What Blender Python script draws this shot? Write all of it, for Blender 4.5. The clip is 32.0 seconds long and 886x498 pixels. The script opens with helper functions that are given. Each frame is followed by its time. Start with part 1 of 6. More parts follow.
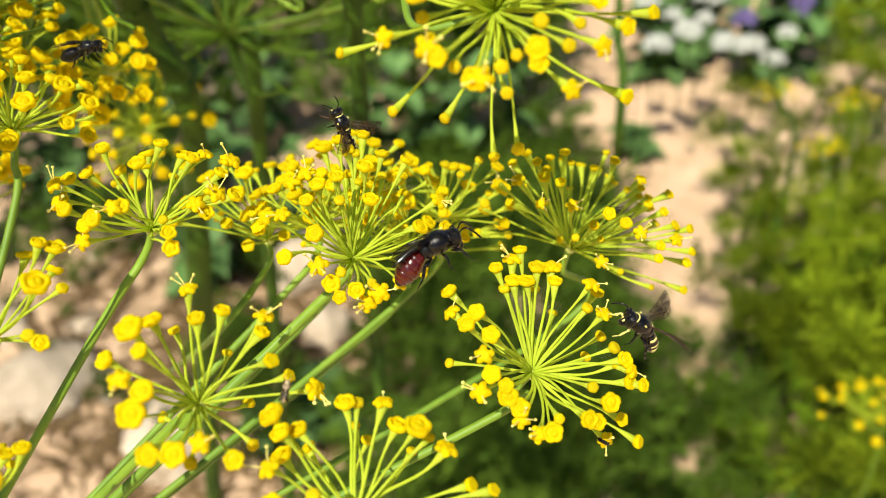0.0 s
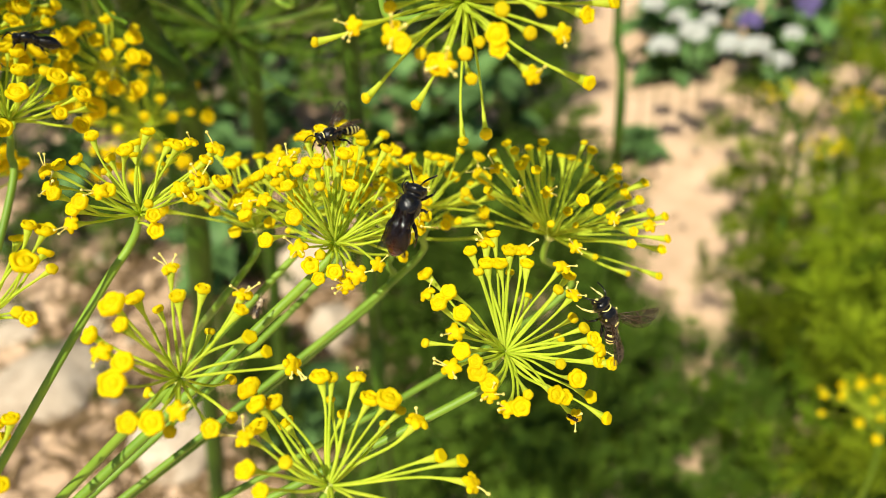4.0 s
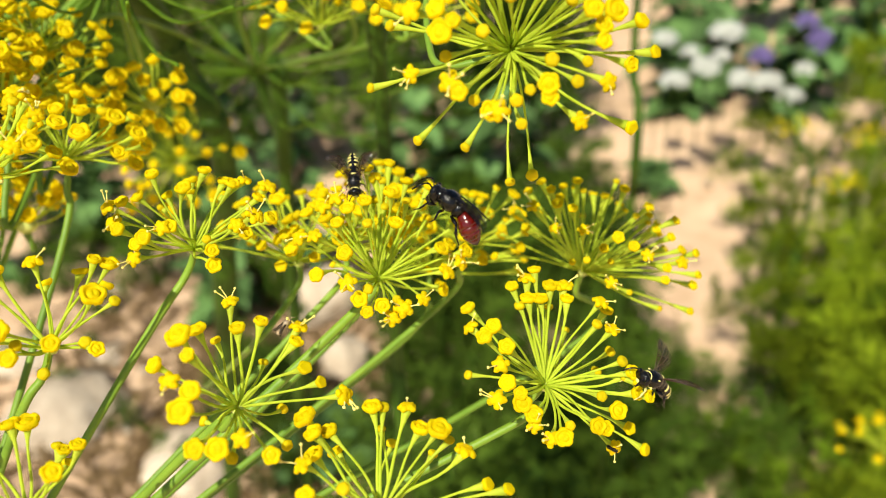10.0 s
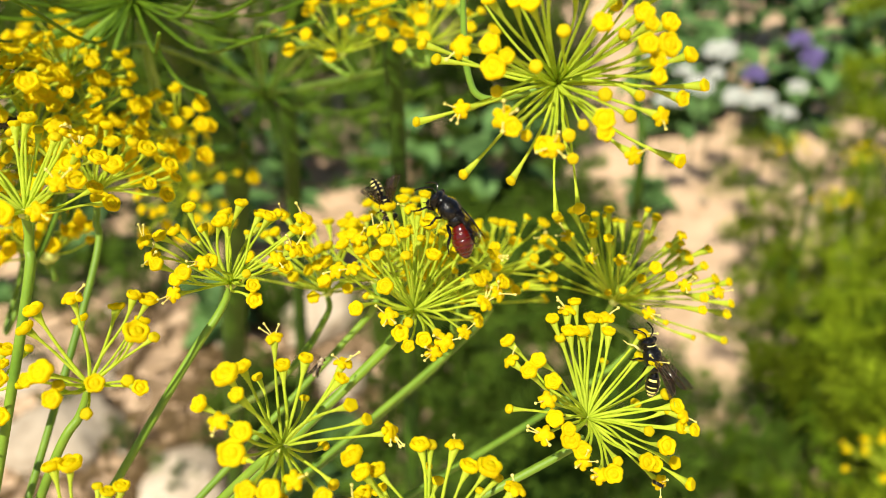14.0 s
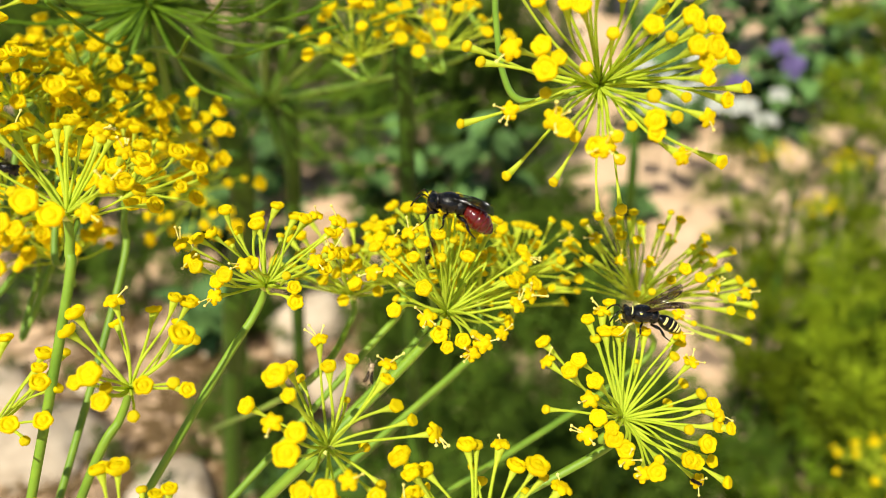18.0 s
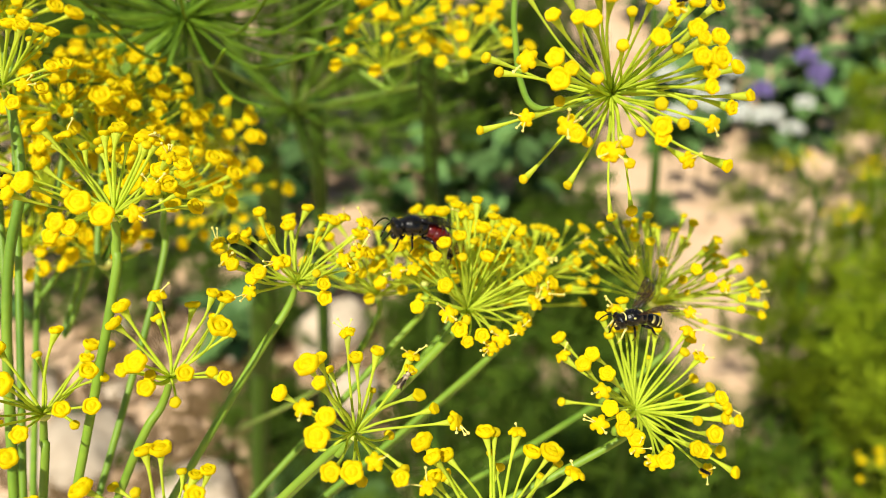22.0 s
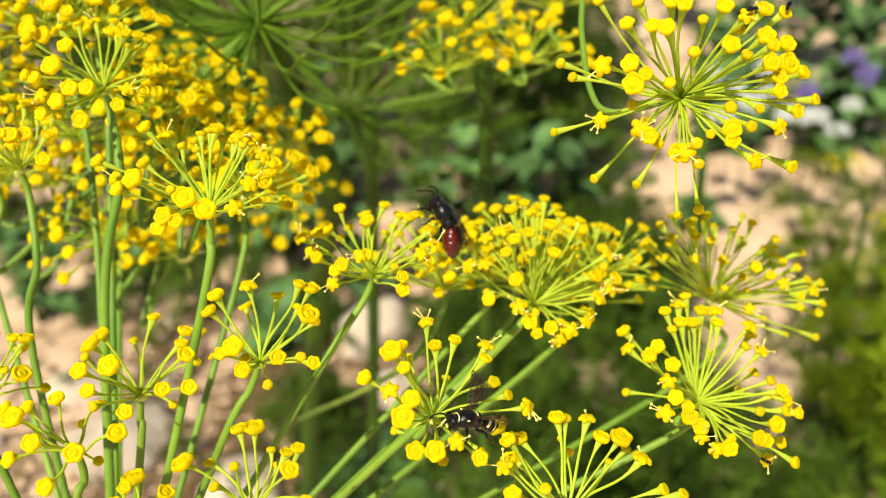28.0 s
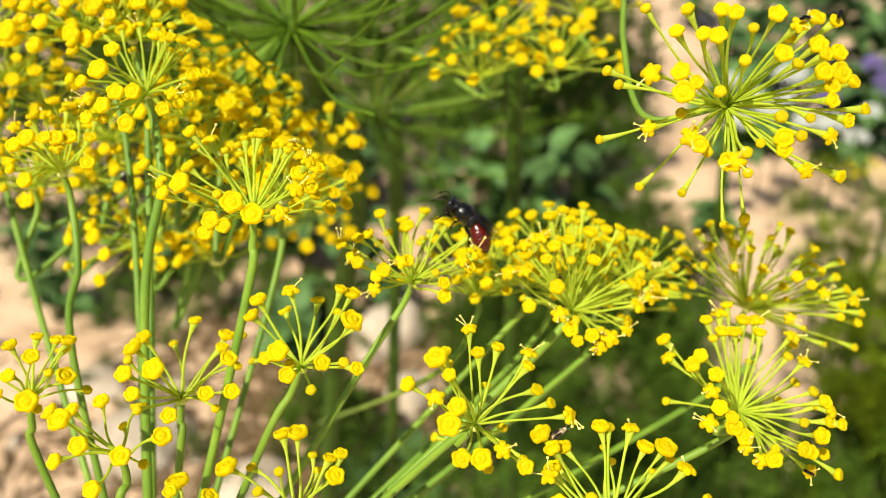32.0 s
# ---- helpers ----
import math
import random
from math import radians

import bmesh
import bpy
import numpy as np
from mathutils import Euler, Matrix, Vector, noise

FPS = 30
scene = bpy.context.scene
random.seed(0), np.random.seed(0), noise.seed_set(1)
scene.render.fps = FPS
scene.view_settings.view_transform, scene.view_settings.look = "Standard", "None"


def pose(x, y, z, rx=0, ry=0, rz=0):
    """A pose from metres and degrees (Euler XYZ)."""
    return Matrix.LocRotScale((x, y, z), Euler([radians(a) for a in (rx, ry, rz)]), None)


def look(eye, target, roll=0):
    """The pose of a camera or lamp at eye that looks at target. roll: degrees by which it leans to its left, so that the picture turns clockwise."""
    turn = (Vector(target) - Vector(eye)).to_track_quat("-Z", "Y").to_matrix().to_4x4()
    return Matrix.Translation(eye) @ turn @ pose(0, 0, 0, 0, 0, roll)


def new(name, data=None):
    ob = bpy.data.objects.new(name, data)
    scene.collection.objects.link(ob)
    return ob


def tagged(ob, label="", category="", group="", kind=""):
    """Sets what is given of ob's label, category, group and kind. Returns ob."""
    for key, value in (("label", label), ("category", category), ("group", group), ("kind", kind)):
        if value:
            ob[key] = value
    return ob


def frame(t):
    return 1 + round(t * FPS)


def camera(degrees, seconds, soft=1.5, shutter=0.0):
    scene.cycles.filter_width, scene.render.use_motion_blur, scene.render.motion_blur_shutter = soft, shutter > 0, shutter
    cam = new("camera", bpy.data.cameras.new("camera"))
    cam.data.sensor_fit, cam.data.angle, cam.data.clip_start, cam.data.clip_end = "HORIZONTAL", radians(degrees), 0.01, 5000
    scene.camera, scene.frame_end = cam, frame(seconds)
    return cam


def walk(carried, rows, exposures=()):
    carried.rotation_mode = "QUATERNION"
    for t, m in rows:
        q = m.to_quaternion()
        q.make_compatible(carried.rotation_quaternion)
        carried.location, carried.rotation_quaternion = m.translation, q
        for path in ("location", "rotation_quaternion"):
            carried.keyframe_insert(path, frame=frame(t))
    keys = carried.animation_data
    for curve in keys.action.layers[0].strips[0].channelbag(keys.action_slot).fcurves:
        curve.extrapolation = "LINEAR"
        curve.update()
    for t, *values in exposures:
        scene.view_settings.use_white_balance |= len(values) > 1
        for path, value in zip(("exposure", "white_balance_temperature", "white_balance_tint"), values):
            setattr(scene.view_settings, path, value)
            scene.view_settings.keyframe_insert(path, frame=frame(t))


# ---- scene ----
# ---------------------------------------------------------------- camera
cam = camera(55.5, 32.0, soft=0.85)
METRES, EYE, TILT, LEAN, TURN = 0.076, 0.60, -35.0, 0.0, 0.0
ROWS = [
    (0.0, 0.0, 0.0, 0.0, 0.0, 0.0, -0.0),
    (0.5, 0.0221, 0.0181, -0.0092, 0.05, 0.05, 0.07),
    (1.0, 0.0224, 0.0057, -0.0013, -0.03, -0.1, 0.03),
    (1.5, 0.0312, 0.004, -0.0151, 0.07, -0.16, 0.01),
    (2.0, 0.0308, -0.0117, -0.0255, 0.15, -0.11, -0.06),
    (2.5, 0.0283, -0.0252, -0.023, 0.26, -0.06, -0.07),
    (4.5, 0.0562, -0.0493, -0.0272, 0.79, 0.54, 0.04),
    (5.0, 0.0586, -0.0449, -0.0134, 0.99, 1.02, -0.02),
    (5.5, 0.0646, -0.0438, -0.0044, 1.0, 1.49, -0.06),
    (6.0, 0.0705, -0.039, 0.0062, 0.9, 1.81, -0.01),
    (6.5, 0.075, -0.0352, 0.0075, 0.75, 1.95, 0.02),
    (7.0, 0.0802, -0.0451, 0.0008, 0.69, 1.99, -0.01),
    (7.5, 0.0793, -0.0544, -0.0069, 0.79, 2.03, 0.03),
    (8.0, 0.0634, -0.0669, -0.0146, 0.91, 2.09, -0.11),
    (8.5, 0.0358, -0.0742, -0.0163, 1.04, 2.18, -0.2),
    (9.0, 0.0229, -0.089, -0.0164, 1.11, 2.18, -0.32),
    (9.5, 0.0127, -0.0853, -0.022, 1.2, 2.26, -0.35),
    (10.0, -0.0022, -0.0975, -0.0246, 1.24, 2.37, -0.33),
    (10.5, -0.0094, -0.1115, -0.0272, 1.38, 2.47, -0.34),
    (11.0, -0.0091, -0.1134, -0.0277, 1.46, 2.5, -0.39),
    (11.5, -0.0141, -0.1204, -0.0322, 1.52, 2.54, -0.36),
    (12.0, -0.0104, -0.1289, -0.0418, 1.53, 2.66, -0.45),
    (12.5, -0.0177, -0.1201, -0.0393, 1.51, 2.83, -0.43),
    (13.0, -0.0327, -0.1164, -0.0267, 1.41, 3.07, -0.3),
    (13.5, -0.0527, -0.1165, -0.0163, 1.18, 3.33, -0.16),
    (14.0, -0.0771, -0.0884, -0.0005, 0.74, 3.55, -0.02),
    (14.5, -0.0959, -0.0891, 0.005, 0.37, 3.68, 0.28),
    (16.5, -0.158, -0.0883, -0.0042, -0.73, 3.84, 0.4),
    (17.0, -0.1637, -0.0914, -0.0082, -0.77, 3.91, 0.38),
    (17.5, -0.1665, -0.092, -0.008, -0.66, 4.0, 0.33),
    (18.0, -0.1643, -0.0948, -0.0106, -0.53, 4.1, 0.29),
    (18.5, -0.1708, -0.0901, -0.0106, -0.33, 4.27, 0.21),
    (19.0, -0.1734, -0.1107, -0.0121, -0.16, 4.42, 0.21),
    (19.5, -0.1686, -0.1125, -0.0184, -0.1, 4.54, 0.27),
    (20.0, -0.1589, -0.1398, -0.0198, 0.04, 4.59, 0.24),
    (20.5, -0.1654, -0.1348, -0.0239, 0.2, 4.6, 0.22),
    (21.0, -0.1557, -0.1369, -0.0304, 0.35, 4.58, 0.17),
    (21.5, -0.1536, -0.1497, -0.0262, 0.6, 4.63, 0.11),
    (22.0, -0.1602, -0.1684, -0.0296, 1.07, 4.66, 0.04),
    (22.5, -0.1607, -0.1909, -0.0433, 1.5, 4.66, -0.09),
    (23.0, -0.1593, -0.1974, -0.0376, 1.89, 4.68, -0.17),
    (23.5, -0.174, -0.2287, -0.0395, 2.12, 4.62, -0.22),
    (24.0, -0.1895, -0.2068, -0.0484, 2.27, 4.58, -0.36),
    (24.5, -0.1918, -0.2212, -0.0473, 2.47, 4.6, -0.51),
    (25.0, -0.1906, -0.2378, -0.0505, 2.7, 4.62, -0.44),
    (25.5, -0.1968, -0.238, -0.0595, 2.89, 4.7, -0.63),
    (26.0, -0.1985, -0.2569, -0.0579, 3.0, 4.68, -0.62),
    (26.5, -0.2079, -0.2597, -0.0596, 3.13, 4.74, -0.63),
    (28.5, -0.2175, -0.2409, -0.041, 3.55, 4.72, -0.68),
    (29.0, -0.2067, -0.2519, -0.0373, 3.51, 4.79, -0.65),
    (29.5, -0.2151, -0.2671, -0.0457, 3.58, 4.86, -0.77),
    (30.0, -0.2201, -0.2627, -0.0568, 3.68, 4.89, -0.86),
    (30.5, -0.2266, -0.2831, -0.0587, 3.91, 4.96, -0.93),
    (31.0, -0.2379, -0.2915, -0.0596, 4.06, 4.99, -1.05),
    (31.5, -0.2603, -0.2748, -0.0508, 4.27, 5.02, -1.16),
    (32.0, -0.2665, -0.2443, -0.0407, 4.28, 4.92, -1.29),
]
walk(cam, [(t, pose(0, 0, EYE, TILT, LEAN, TURN) @ pose(METRES * x, METRES * y, METRES * z, 90 + pitch, roll, yaw)) for t, x, y, z, yaw, pitch, roll in ROWS])
cam.data.dof.use_dof = True
cam.data.dof.focus_distance = 0.095
cam.data.dof.aperture_fstop = 24.0

# ---------------------------------------------------------------- sky and sun
SUN_ELEVATION, SUN_AZIMUTH = 52.0, 206.0  # azimuth clockwise from +y
world = bpy.data.worlds.new("sky")
scene.world = world
world.use_nodes = True
wn = world.node_tree.nodes
sky = wn.new("ShaderNodeTexSky")
sky.sky_type, sky.sun_disc = "NISHITA", False
sky.sun_elevation, sky.sun_rotation = radians(SUN_ELEVATION), radians(SUN_AZIMUTH)
world.node_tree.links.new(sky.outputs["Color"], wn["Background"].inputs["Color"])
wn["Background"].inputs["Strength"].default_value = 0.08
sun_data = bpy.data.lights.new("sun", "SUN")
sun_data.energy, sun_data.angle, sun_data.color = 5.0, radians(0.55), (1.0, 0.96, 0.80)
sun = new("sun", sun_data)
se, sa = radians(SUN_ELEVATION), radians(SUN_AZIMUTH)
SUN_WAY = Vector((math.cos(se) * math.sin(sa), math.cos(se) * math.cos(sa), math.sin(se)))
sun.matrix_world = look(SUN_WAY * 5, (0, 0, 0))
scene.view_settings.exposure = 0.30


# ---------------------------------------------------------------- materials
def material(name, low, high, scale, rough=0.5, bump=0.0, bump_scale=0.0, spots=None, metal=0.0, coat=0.0, along=None, thin=0.0, per_object=0.08, spec=0.5, soft=0.0, space="Object"):
    """Two colours mixed by noise at two scales, with a little change from object to object; spots: (colour, scale, share)."""
    m = bpy.data.materials.new(name)
    m.use_nodes = True
    nt = m.node_tree
    n, l = nt.nodes, nt.links
    b = n["Principled BSDF"]
    tc = n.new("ShaderNodeTexCoord")
    big, fine = n.new("ShaderNodeTexNoise"), n.new("ShaderNodeTexNoise")
    for tex, s, d in ((big, scale, 3.0), (fine, scale * 6, 4.0)):
        tex.inputs["Scale"].default_value, tex.inputs["Detail"].default_value = s, d
        l.new(tc.outputs[space], tex.inputs["Vector"])
    add = n.new("ShaderNodeMath")
    add.operation = "MULTIPLY_ADD"
    l.new(fine.outputs["Fac"], add.inputs[0])
    add.inputs[1].default_value = 0.5
    l.new(big.outputs["Fac"], add.inputs[2])
    ramp = n.new("ShaderNodeValToRGB")
    ramp.color_ramp.elements[0].position, ramp.color_ramp.elements[1].position = 0.5, 1.0
    ramp.color_ramp.elements[0].color, ramp.color_ramp.elements[1].color = (*low, 1), (*high, 1)
    l.new(add.outputs[0], ramp.inputs["Fac"])
    out = ramp.outputs["Color"]
    if spots:
        sp, sr, mix = n.new("ShaderNodeTexNoise"), n.new("ShaderNodeValToRGB"), n.new("ShaderNodeMixRGB")
        sp.inputs["Scale"].default_value, sp.inputs["Detail"].default_value = spots[1], 5.0
        l.new(tc.outputs[space], sp.inputs["Vector"])
        sr.color_ramp.elements[0].position, sr.color_ramp.elements[1].position = 1 - spots[2], min(1.0, 1.12 - spots[2])
        l.new(sp.outputs["Fac"], sr.inputs["Fac"])
        l.new(sr.outputs["Color"], mix.inputs["Fac"])
        l.new(out, mix.inputs["Color1"])
        mix.inputs["Color2"].default_value = (*spots[0], 1)
        out = mix.outputs["Color"]
    info, hsv = n.new("ShaderNodeObjectInfo"), n.new("ShaderNodeHueSaturation")
    span = n.new("ShaderNodeMapRange")
    span.inputs["To Min"].default_value, span.inputs["To Max"].default_value = 1 - per_object, 1 + per_object
    l.new(info.outputs["Random"], span.inputs["Value"])
    l.new(span.outputs[0], hsv.inputs["Value"])
    l.new(out, hsv.inputs["Color"])
    l.new(hsv.outputs["Color"], b.inputs["Base Color"])
    b.inputs["Roughness"].default_value, b.inputs["Metallic"].default_value = rough, metal
    b.inputs["Coat Weight"].default_value = coat
    b.inputs["Specular IOR Level"].default_value = spec
    if soft:
        b.inputs["Subsurface Weight"].default_value = soft
        b.inputs["Subsurface Radius"].default_value = (0.0009, 0.0007, 0.0002)
        b.inputs["Subsurface Scale"].default_value = 1.0
    if bump:
        bt, bn = n.new("ShaderNodeTexNoise"), n.new("ShaderNodeBump")
        bt.inputs["Scale"].default_value, bt.inputs["Detail"].default_value = bump_scale or scale * 4, 4.0
        l.new(tc.outputs[space], bt.inputs["Vector"])
        l.new(bt.outputs["Fac"], bn.inputs["Height"])
        bn.inputs["Strength"].default_value, bn.inputs["Distance"].default_value = min(1.0, bump), 0.3 / (bump_scale or scale * 4)
        l.new(bn.outputs["Normal"], b.inputs["Normal"])
    if thin:
        tr, mx = n.new("ShaderNodeBsdfTranslucent"), n.new("ShaderNodeMixShader")
        l.new(hsv.outputs["Color"], tr.inputs["Color"])
        mx.inputs["Fac"].default_value = thin
        l.new(b.outputs[0], mx.inputs[1])
        l.new(tr.outputs[0], mx.inputs[2])
        l.new(mx.outputs[0], n["Material Output"].inputs["Surface"])
    return m


PETAL = material("dill petal yellow", (0.84, 0.64, 0.002), (0.94, 0.79, 0.005), 700, 0.6, 0.7, 3200, thin=0.48, spec=0.06)
DISC = material("dill cushion deep yellow", (0.79, 0.54, 0.001), (0.90, 0.68, 0.003), 900, 0.55, 0.7, 4000, thin=0.3, spec=0.06)
BUD = material("dill bud yellow green", (0.66, 0.50, 0.002), (0.86, 0.70, 0.01), 500, 0.6, 0.4, 2500, thin=0.34, spec=0.06)
ANTHER = material("pale anther", (0.80, 0.66, 0.12), (0.90, 0.80, 0.25), 900, 0.6)
HUB = material("pale hub", (0.66, 0.74, 0.10), (0.82, 0.86, 0.26), 400, 0.5, thin=0.3)
PEDICEL = material("pedicel light green", (0.50, 0.62, 0.030), (0.74, 0.82, 0.09), 220, 0.5, 0.3, 1500, thin=0.45, spec=0.1)
STALK = material("stalk green", (0.085, 0.185, 0.012), (0.22, 0.34, 0.026), 60, 0.5, 0.3, 1500, spec=0.35)
# darker than the stalks: shade on the stems behind is put into the colour
STEM = material("shaded stem green", (0.016, 0.045, 0.003), (0.058, 0.115, 0.008), 60, 0.55, 0.4, 300, spec=0.15)
# dark, uneven green: the bed's shaded gaps are in the colour
FROND = material("feathery leaf green", (0.012, 0.030, 0.002), (0.125, 0.195, 0.010), 22, 0.6, 0.2, 300, thin=0.18, per_object=0.7, spec=0.05)
# lit copy of the leaf green, for tufts that catch the sun
FROND_LIT = material("sunlit leaf tip yellow green", (0.055, 0.10, 0.005), (0.32, 0.40, 0.017), 40, 0.6, 0.2, 300, thin=0.25, per_object=0.6, spec=0.05)
# copy of the dill's leaf green with the shade behind the flowers mixed in
FROND_SHADED = material("feathery leaf green in shade", (0.022, 0.052, 0.006), (0.115, 0.18, 0.018), 16, 0.6, 0.2, 300, thin=0.15, per_object=0.5, spec=0.05)
# the rays' green is darkened for the shade their florets would cast
RAY = material("shaded ray green", (0.05, 0.11, 0.005), (0.14, 0.235, 0.013), 120, 0.5, 0.3, 900, spec=0.1)
LEAF = material("blue green leaf", (0.045, 0.115, 0.032), (0.15, 0.26, 0.075), 40, 0.55, 0.3, 120, thin=0.2, per_object=0.4, spec=0.2)
SAND = material("dry sandy soil", (0.46, 0.30, 0.18), (0.77, 0.54, 0.36), 7, 0.9, 0.8, 160, spots=((0.36, 0.24, 0.14), 10, 0.36), spec=0.1)
STONE = material("pale limestone", (0.42, 0.32, 0.225), (0.68, 0.56, 0.42), 18, 0.85, 0.9, 90, spots=((0.32, 0.23, 0.15), 30, 0.42), per_object=0.15, spec=0.2)
WHITE = material("white petal", (0.52, 0.53, 0.46), (0.74, 0.74, 0.68), 80, 0.6, thin=0.25)
VIOLET = material("violet petal", (0.10, 0.06, 0.24), (0.26, 0.20, 0.44), 120, 0.55, thin=0.25)
CHITIN = material("black chitin", (0.0012, 0.0012, 0.0012), (0.006, 0.005, 0.0045), 700, 0.12, 0.25, 3600, spec=0.25, coat=0.2)
CHITIN_MATT = material("punctured hairy black chitin", (0.0010, 0.0010, 0.0010), (0.007, 0.006, 0.005), 2600, 0.22, 0.9, 2600, spec=0.28, coat=0.2)
HAIR = material("short greyish brown hair", (0.02, 0.014, 0.008), (0.14, 0.11, 0.07), 2000, 0.6, spec=0.3)
RED = material("glossy dark red chitin", (0.04, 0.0015, 0.0008), (0.12, 0.006, 0.003), 420, 0.17, 0.4, 5000, spec=0.5, coat=0.25)
YELLOW_CHITIN = material("cream yellow chitin", (0.62, 0.50, 0.10), (0.80, 0.70, 0.24), 900, 0.4, 0.3, 4000)
BROWN = material("dark brown chitin", (0.03, 0.012, 0.005), (0.08, 0.035, 0.012), 900, 0.4, 0.3, 4000)
GREY_FLY = material("grey brown speckled body", (0.10, 0.06, 0.03), (0.55, 0.42, 0.26), 2600, 0.5)


def wing_material(name, colour, alpha):
    m = bpy.data.materials.new(name)
    m.use_nodes = True
    n, l = m.node_tree.nodes, m.node_tree.links
    b = n["Principled BSDF"]
    tc, vo, ra = n.new("ShaderNodeTexCoord"), n.new("ShaderNodeTexVoronoi"), n.new("ShaderNodeValToRGB")
    vo.feature, vo.inputs["Scale"].default_value = "DISTANCE_TO_EDGE", 700
    l.new(tc.outputs["Object"], vo.inputs["Vector"])
    ra.color_ramp.elements[0].position, ra.color_ramp.elements[1].position = 0.02, 0.06
    ra.color_ramp.elements[0].color, ra.color_ramp.elements[1].color = (min(1, alpha + 0.35),) * 3 + (1,), (alpha,) * 3 + (1,)
    l.new(vo.outputs["Distance"], ra.inputs["Fac"])
    l.new(ra.outputs["Color"], b.inputs["Alpha"])
    b.inputs["Base Color"].default_value, b.inputs["Roughness"].default_value = (*colour, 1), 0.14
    return m


WING_DARK = wing_material("smoky dark wing", (0.008, 0.003, 0.002), 0.28)
WING_CLEAR = wing_material("brownish clear wing", (0.035, 0.020, 0.010), 0.26)


# ---------------------------------------------------------------- mesh helpers
def mesh_of(name, bm, mat, smooth=True):
    me = bpy.data.meshes.new(name)
    bmesh.ops.recalc_face_normals(bm, faces=bm.faces)
    bm.to_mesh(me)
    bm.free()
    me.materials.append(mat)
    if smooth:
        me.polygons.foreach_set("use_smooth", [True] * len(me.polygons))
    return me


def put(name, me, parent, m=None, label=""):
    """An object on a shared mesh, as a part of parent."""
    ob = new(name, me)
    ob.parent = parent
    if m is not None:
        ob.matrix_basis = m
    if label:
        ob["label"] = label
    return ob


def part(name, bm, mat, parent, label="", m=None):
    return put(name, mesh_of(name, bm, mat), parent, m, label)


def turned(way, spin=0.0):
    """The rotation that turns +z to way."""
    return Vector(way).to_track_quat("Z", "Y").to_matrix().to_4x4() @ Matrix.Rotation(spin, 4, "Z")


def lathe(bm, profile, seg=14, lobes=0, depth=0.0, m=None):
    """A turned body: profile of (radius, height); lobes: scalloped rim."""
    rings = []
    for r, z in profile:
        ring = []
        for i in range(seg):
            a = 2 * math.pi * i / seg
            k = 1 + depth * math.cos(lobes * a) if lobes else 1
            v = Vector((r * k * math.cos(a), r * k * math.sin(a), z))
            ring.append(bm.verts.new(m @ v if m else v))
        rings.append(ring)
    for a, b in zip(rings, rings[1:]):
        for i in range(seg):
            bm.faces.new((a[i], a[(i + 1) % seg], b[(i + 1) % seg], b[i]))
    bm.faces.new(rings[0][::-1])
    bm.faces.new(rings[-1])
    return rings


def tube(bm, points, radii, seg=8, ridges=0.0):
    """A tube along points with the radius of each."""
    pts = [Vector(p) for p in points]
    rings, side = [], None
    for i, p in enumerate(pts):
        way = (pts[min(i + 1, len(pts) - 1)] - pts[max(i - 1, 0)]).normalized()
        side = way.orthogonal().normalized() if side is None else (side - way * side.dot(way)).normalized()
        up = way.cross(side)
        ring = []
        for k in range(seg):
            a = 2 * math.pi * k / seg
            r = radii[i] * (1 + (ridges if k % 2 else -ridges))
            ring.append(bm.verts.new(p + (side * math.cos(a) + up * math.sin(a)) * r))
        rings.append(ring)
    for a, b in zip(rings, rings[1:]):
        for k in range(seg):
            bm.faces.new((a[k], a[(k + 1) % seg], b[(k + 1) % seg], b[k]))
    bm.faces.new(rings[0][::-1])
    bm.faces.new(rings[-1])


def ball(bm, centre, size, u=12, v=8, turn=None):
    m = Matrix.Translation(centre) @ (turn or Matrix.Identity(4)) @ Matrix.Diagonal((*size, 1))
    return bmesh.ops.create_uvsphere(bm, u_segments=u, v_segments=v, radius=1, matrix=m)["verts"]


def bezier(points, n):
    """Points on the curve through the given ones (Catmull-Rom)."""
    p = [Vector(q) for q in points]
    p = [p[0] * 2 - p[1]] + p + [p[-1] * 2 - p[-2]]
    out = []
    for i in range(1, len(p) - 2):
        for k in range(n):
            t = k / n
            a, b, c, d = p[i - 1 : i + 3]
            out.append(0.5 * ((2 * b) + (c - a) * t + (2 * a - 5 * b + 4 * c - d) * t * t + (3 * b - 3 * c + d - a) * t ** 3))
    return out + [p[-2]]


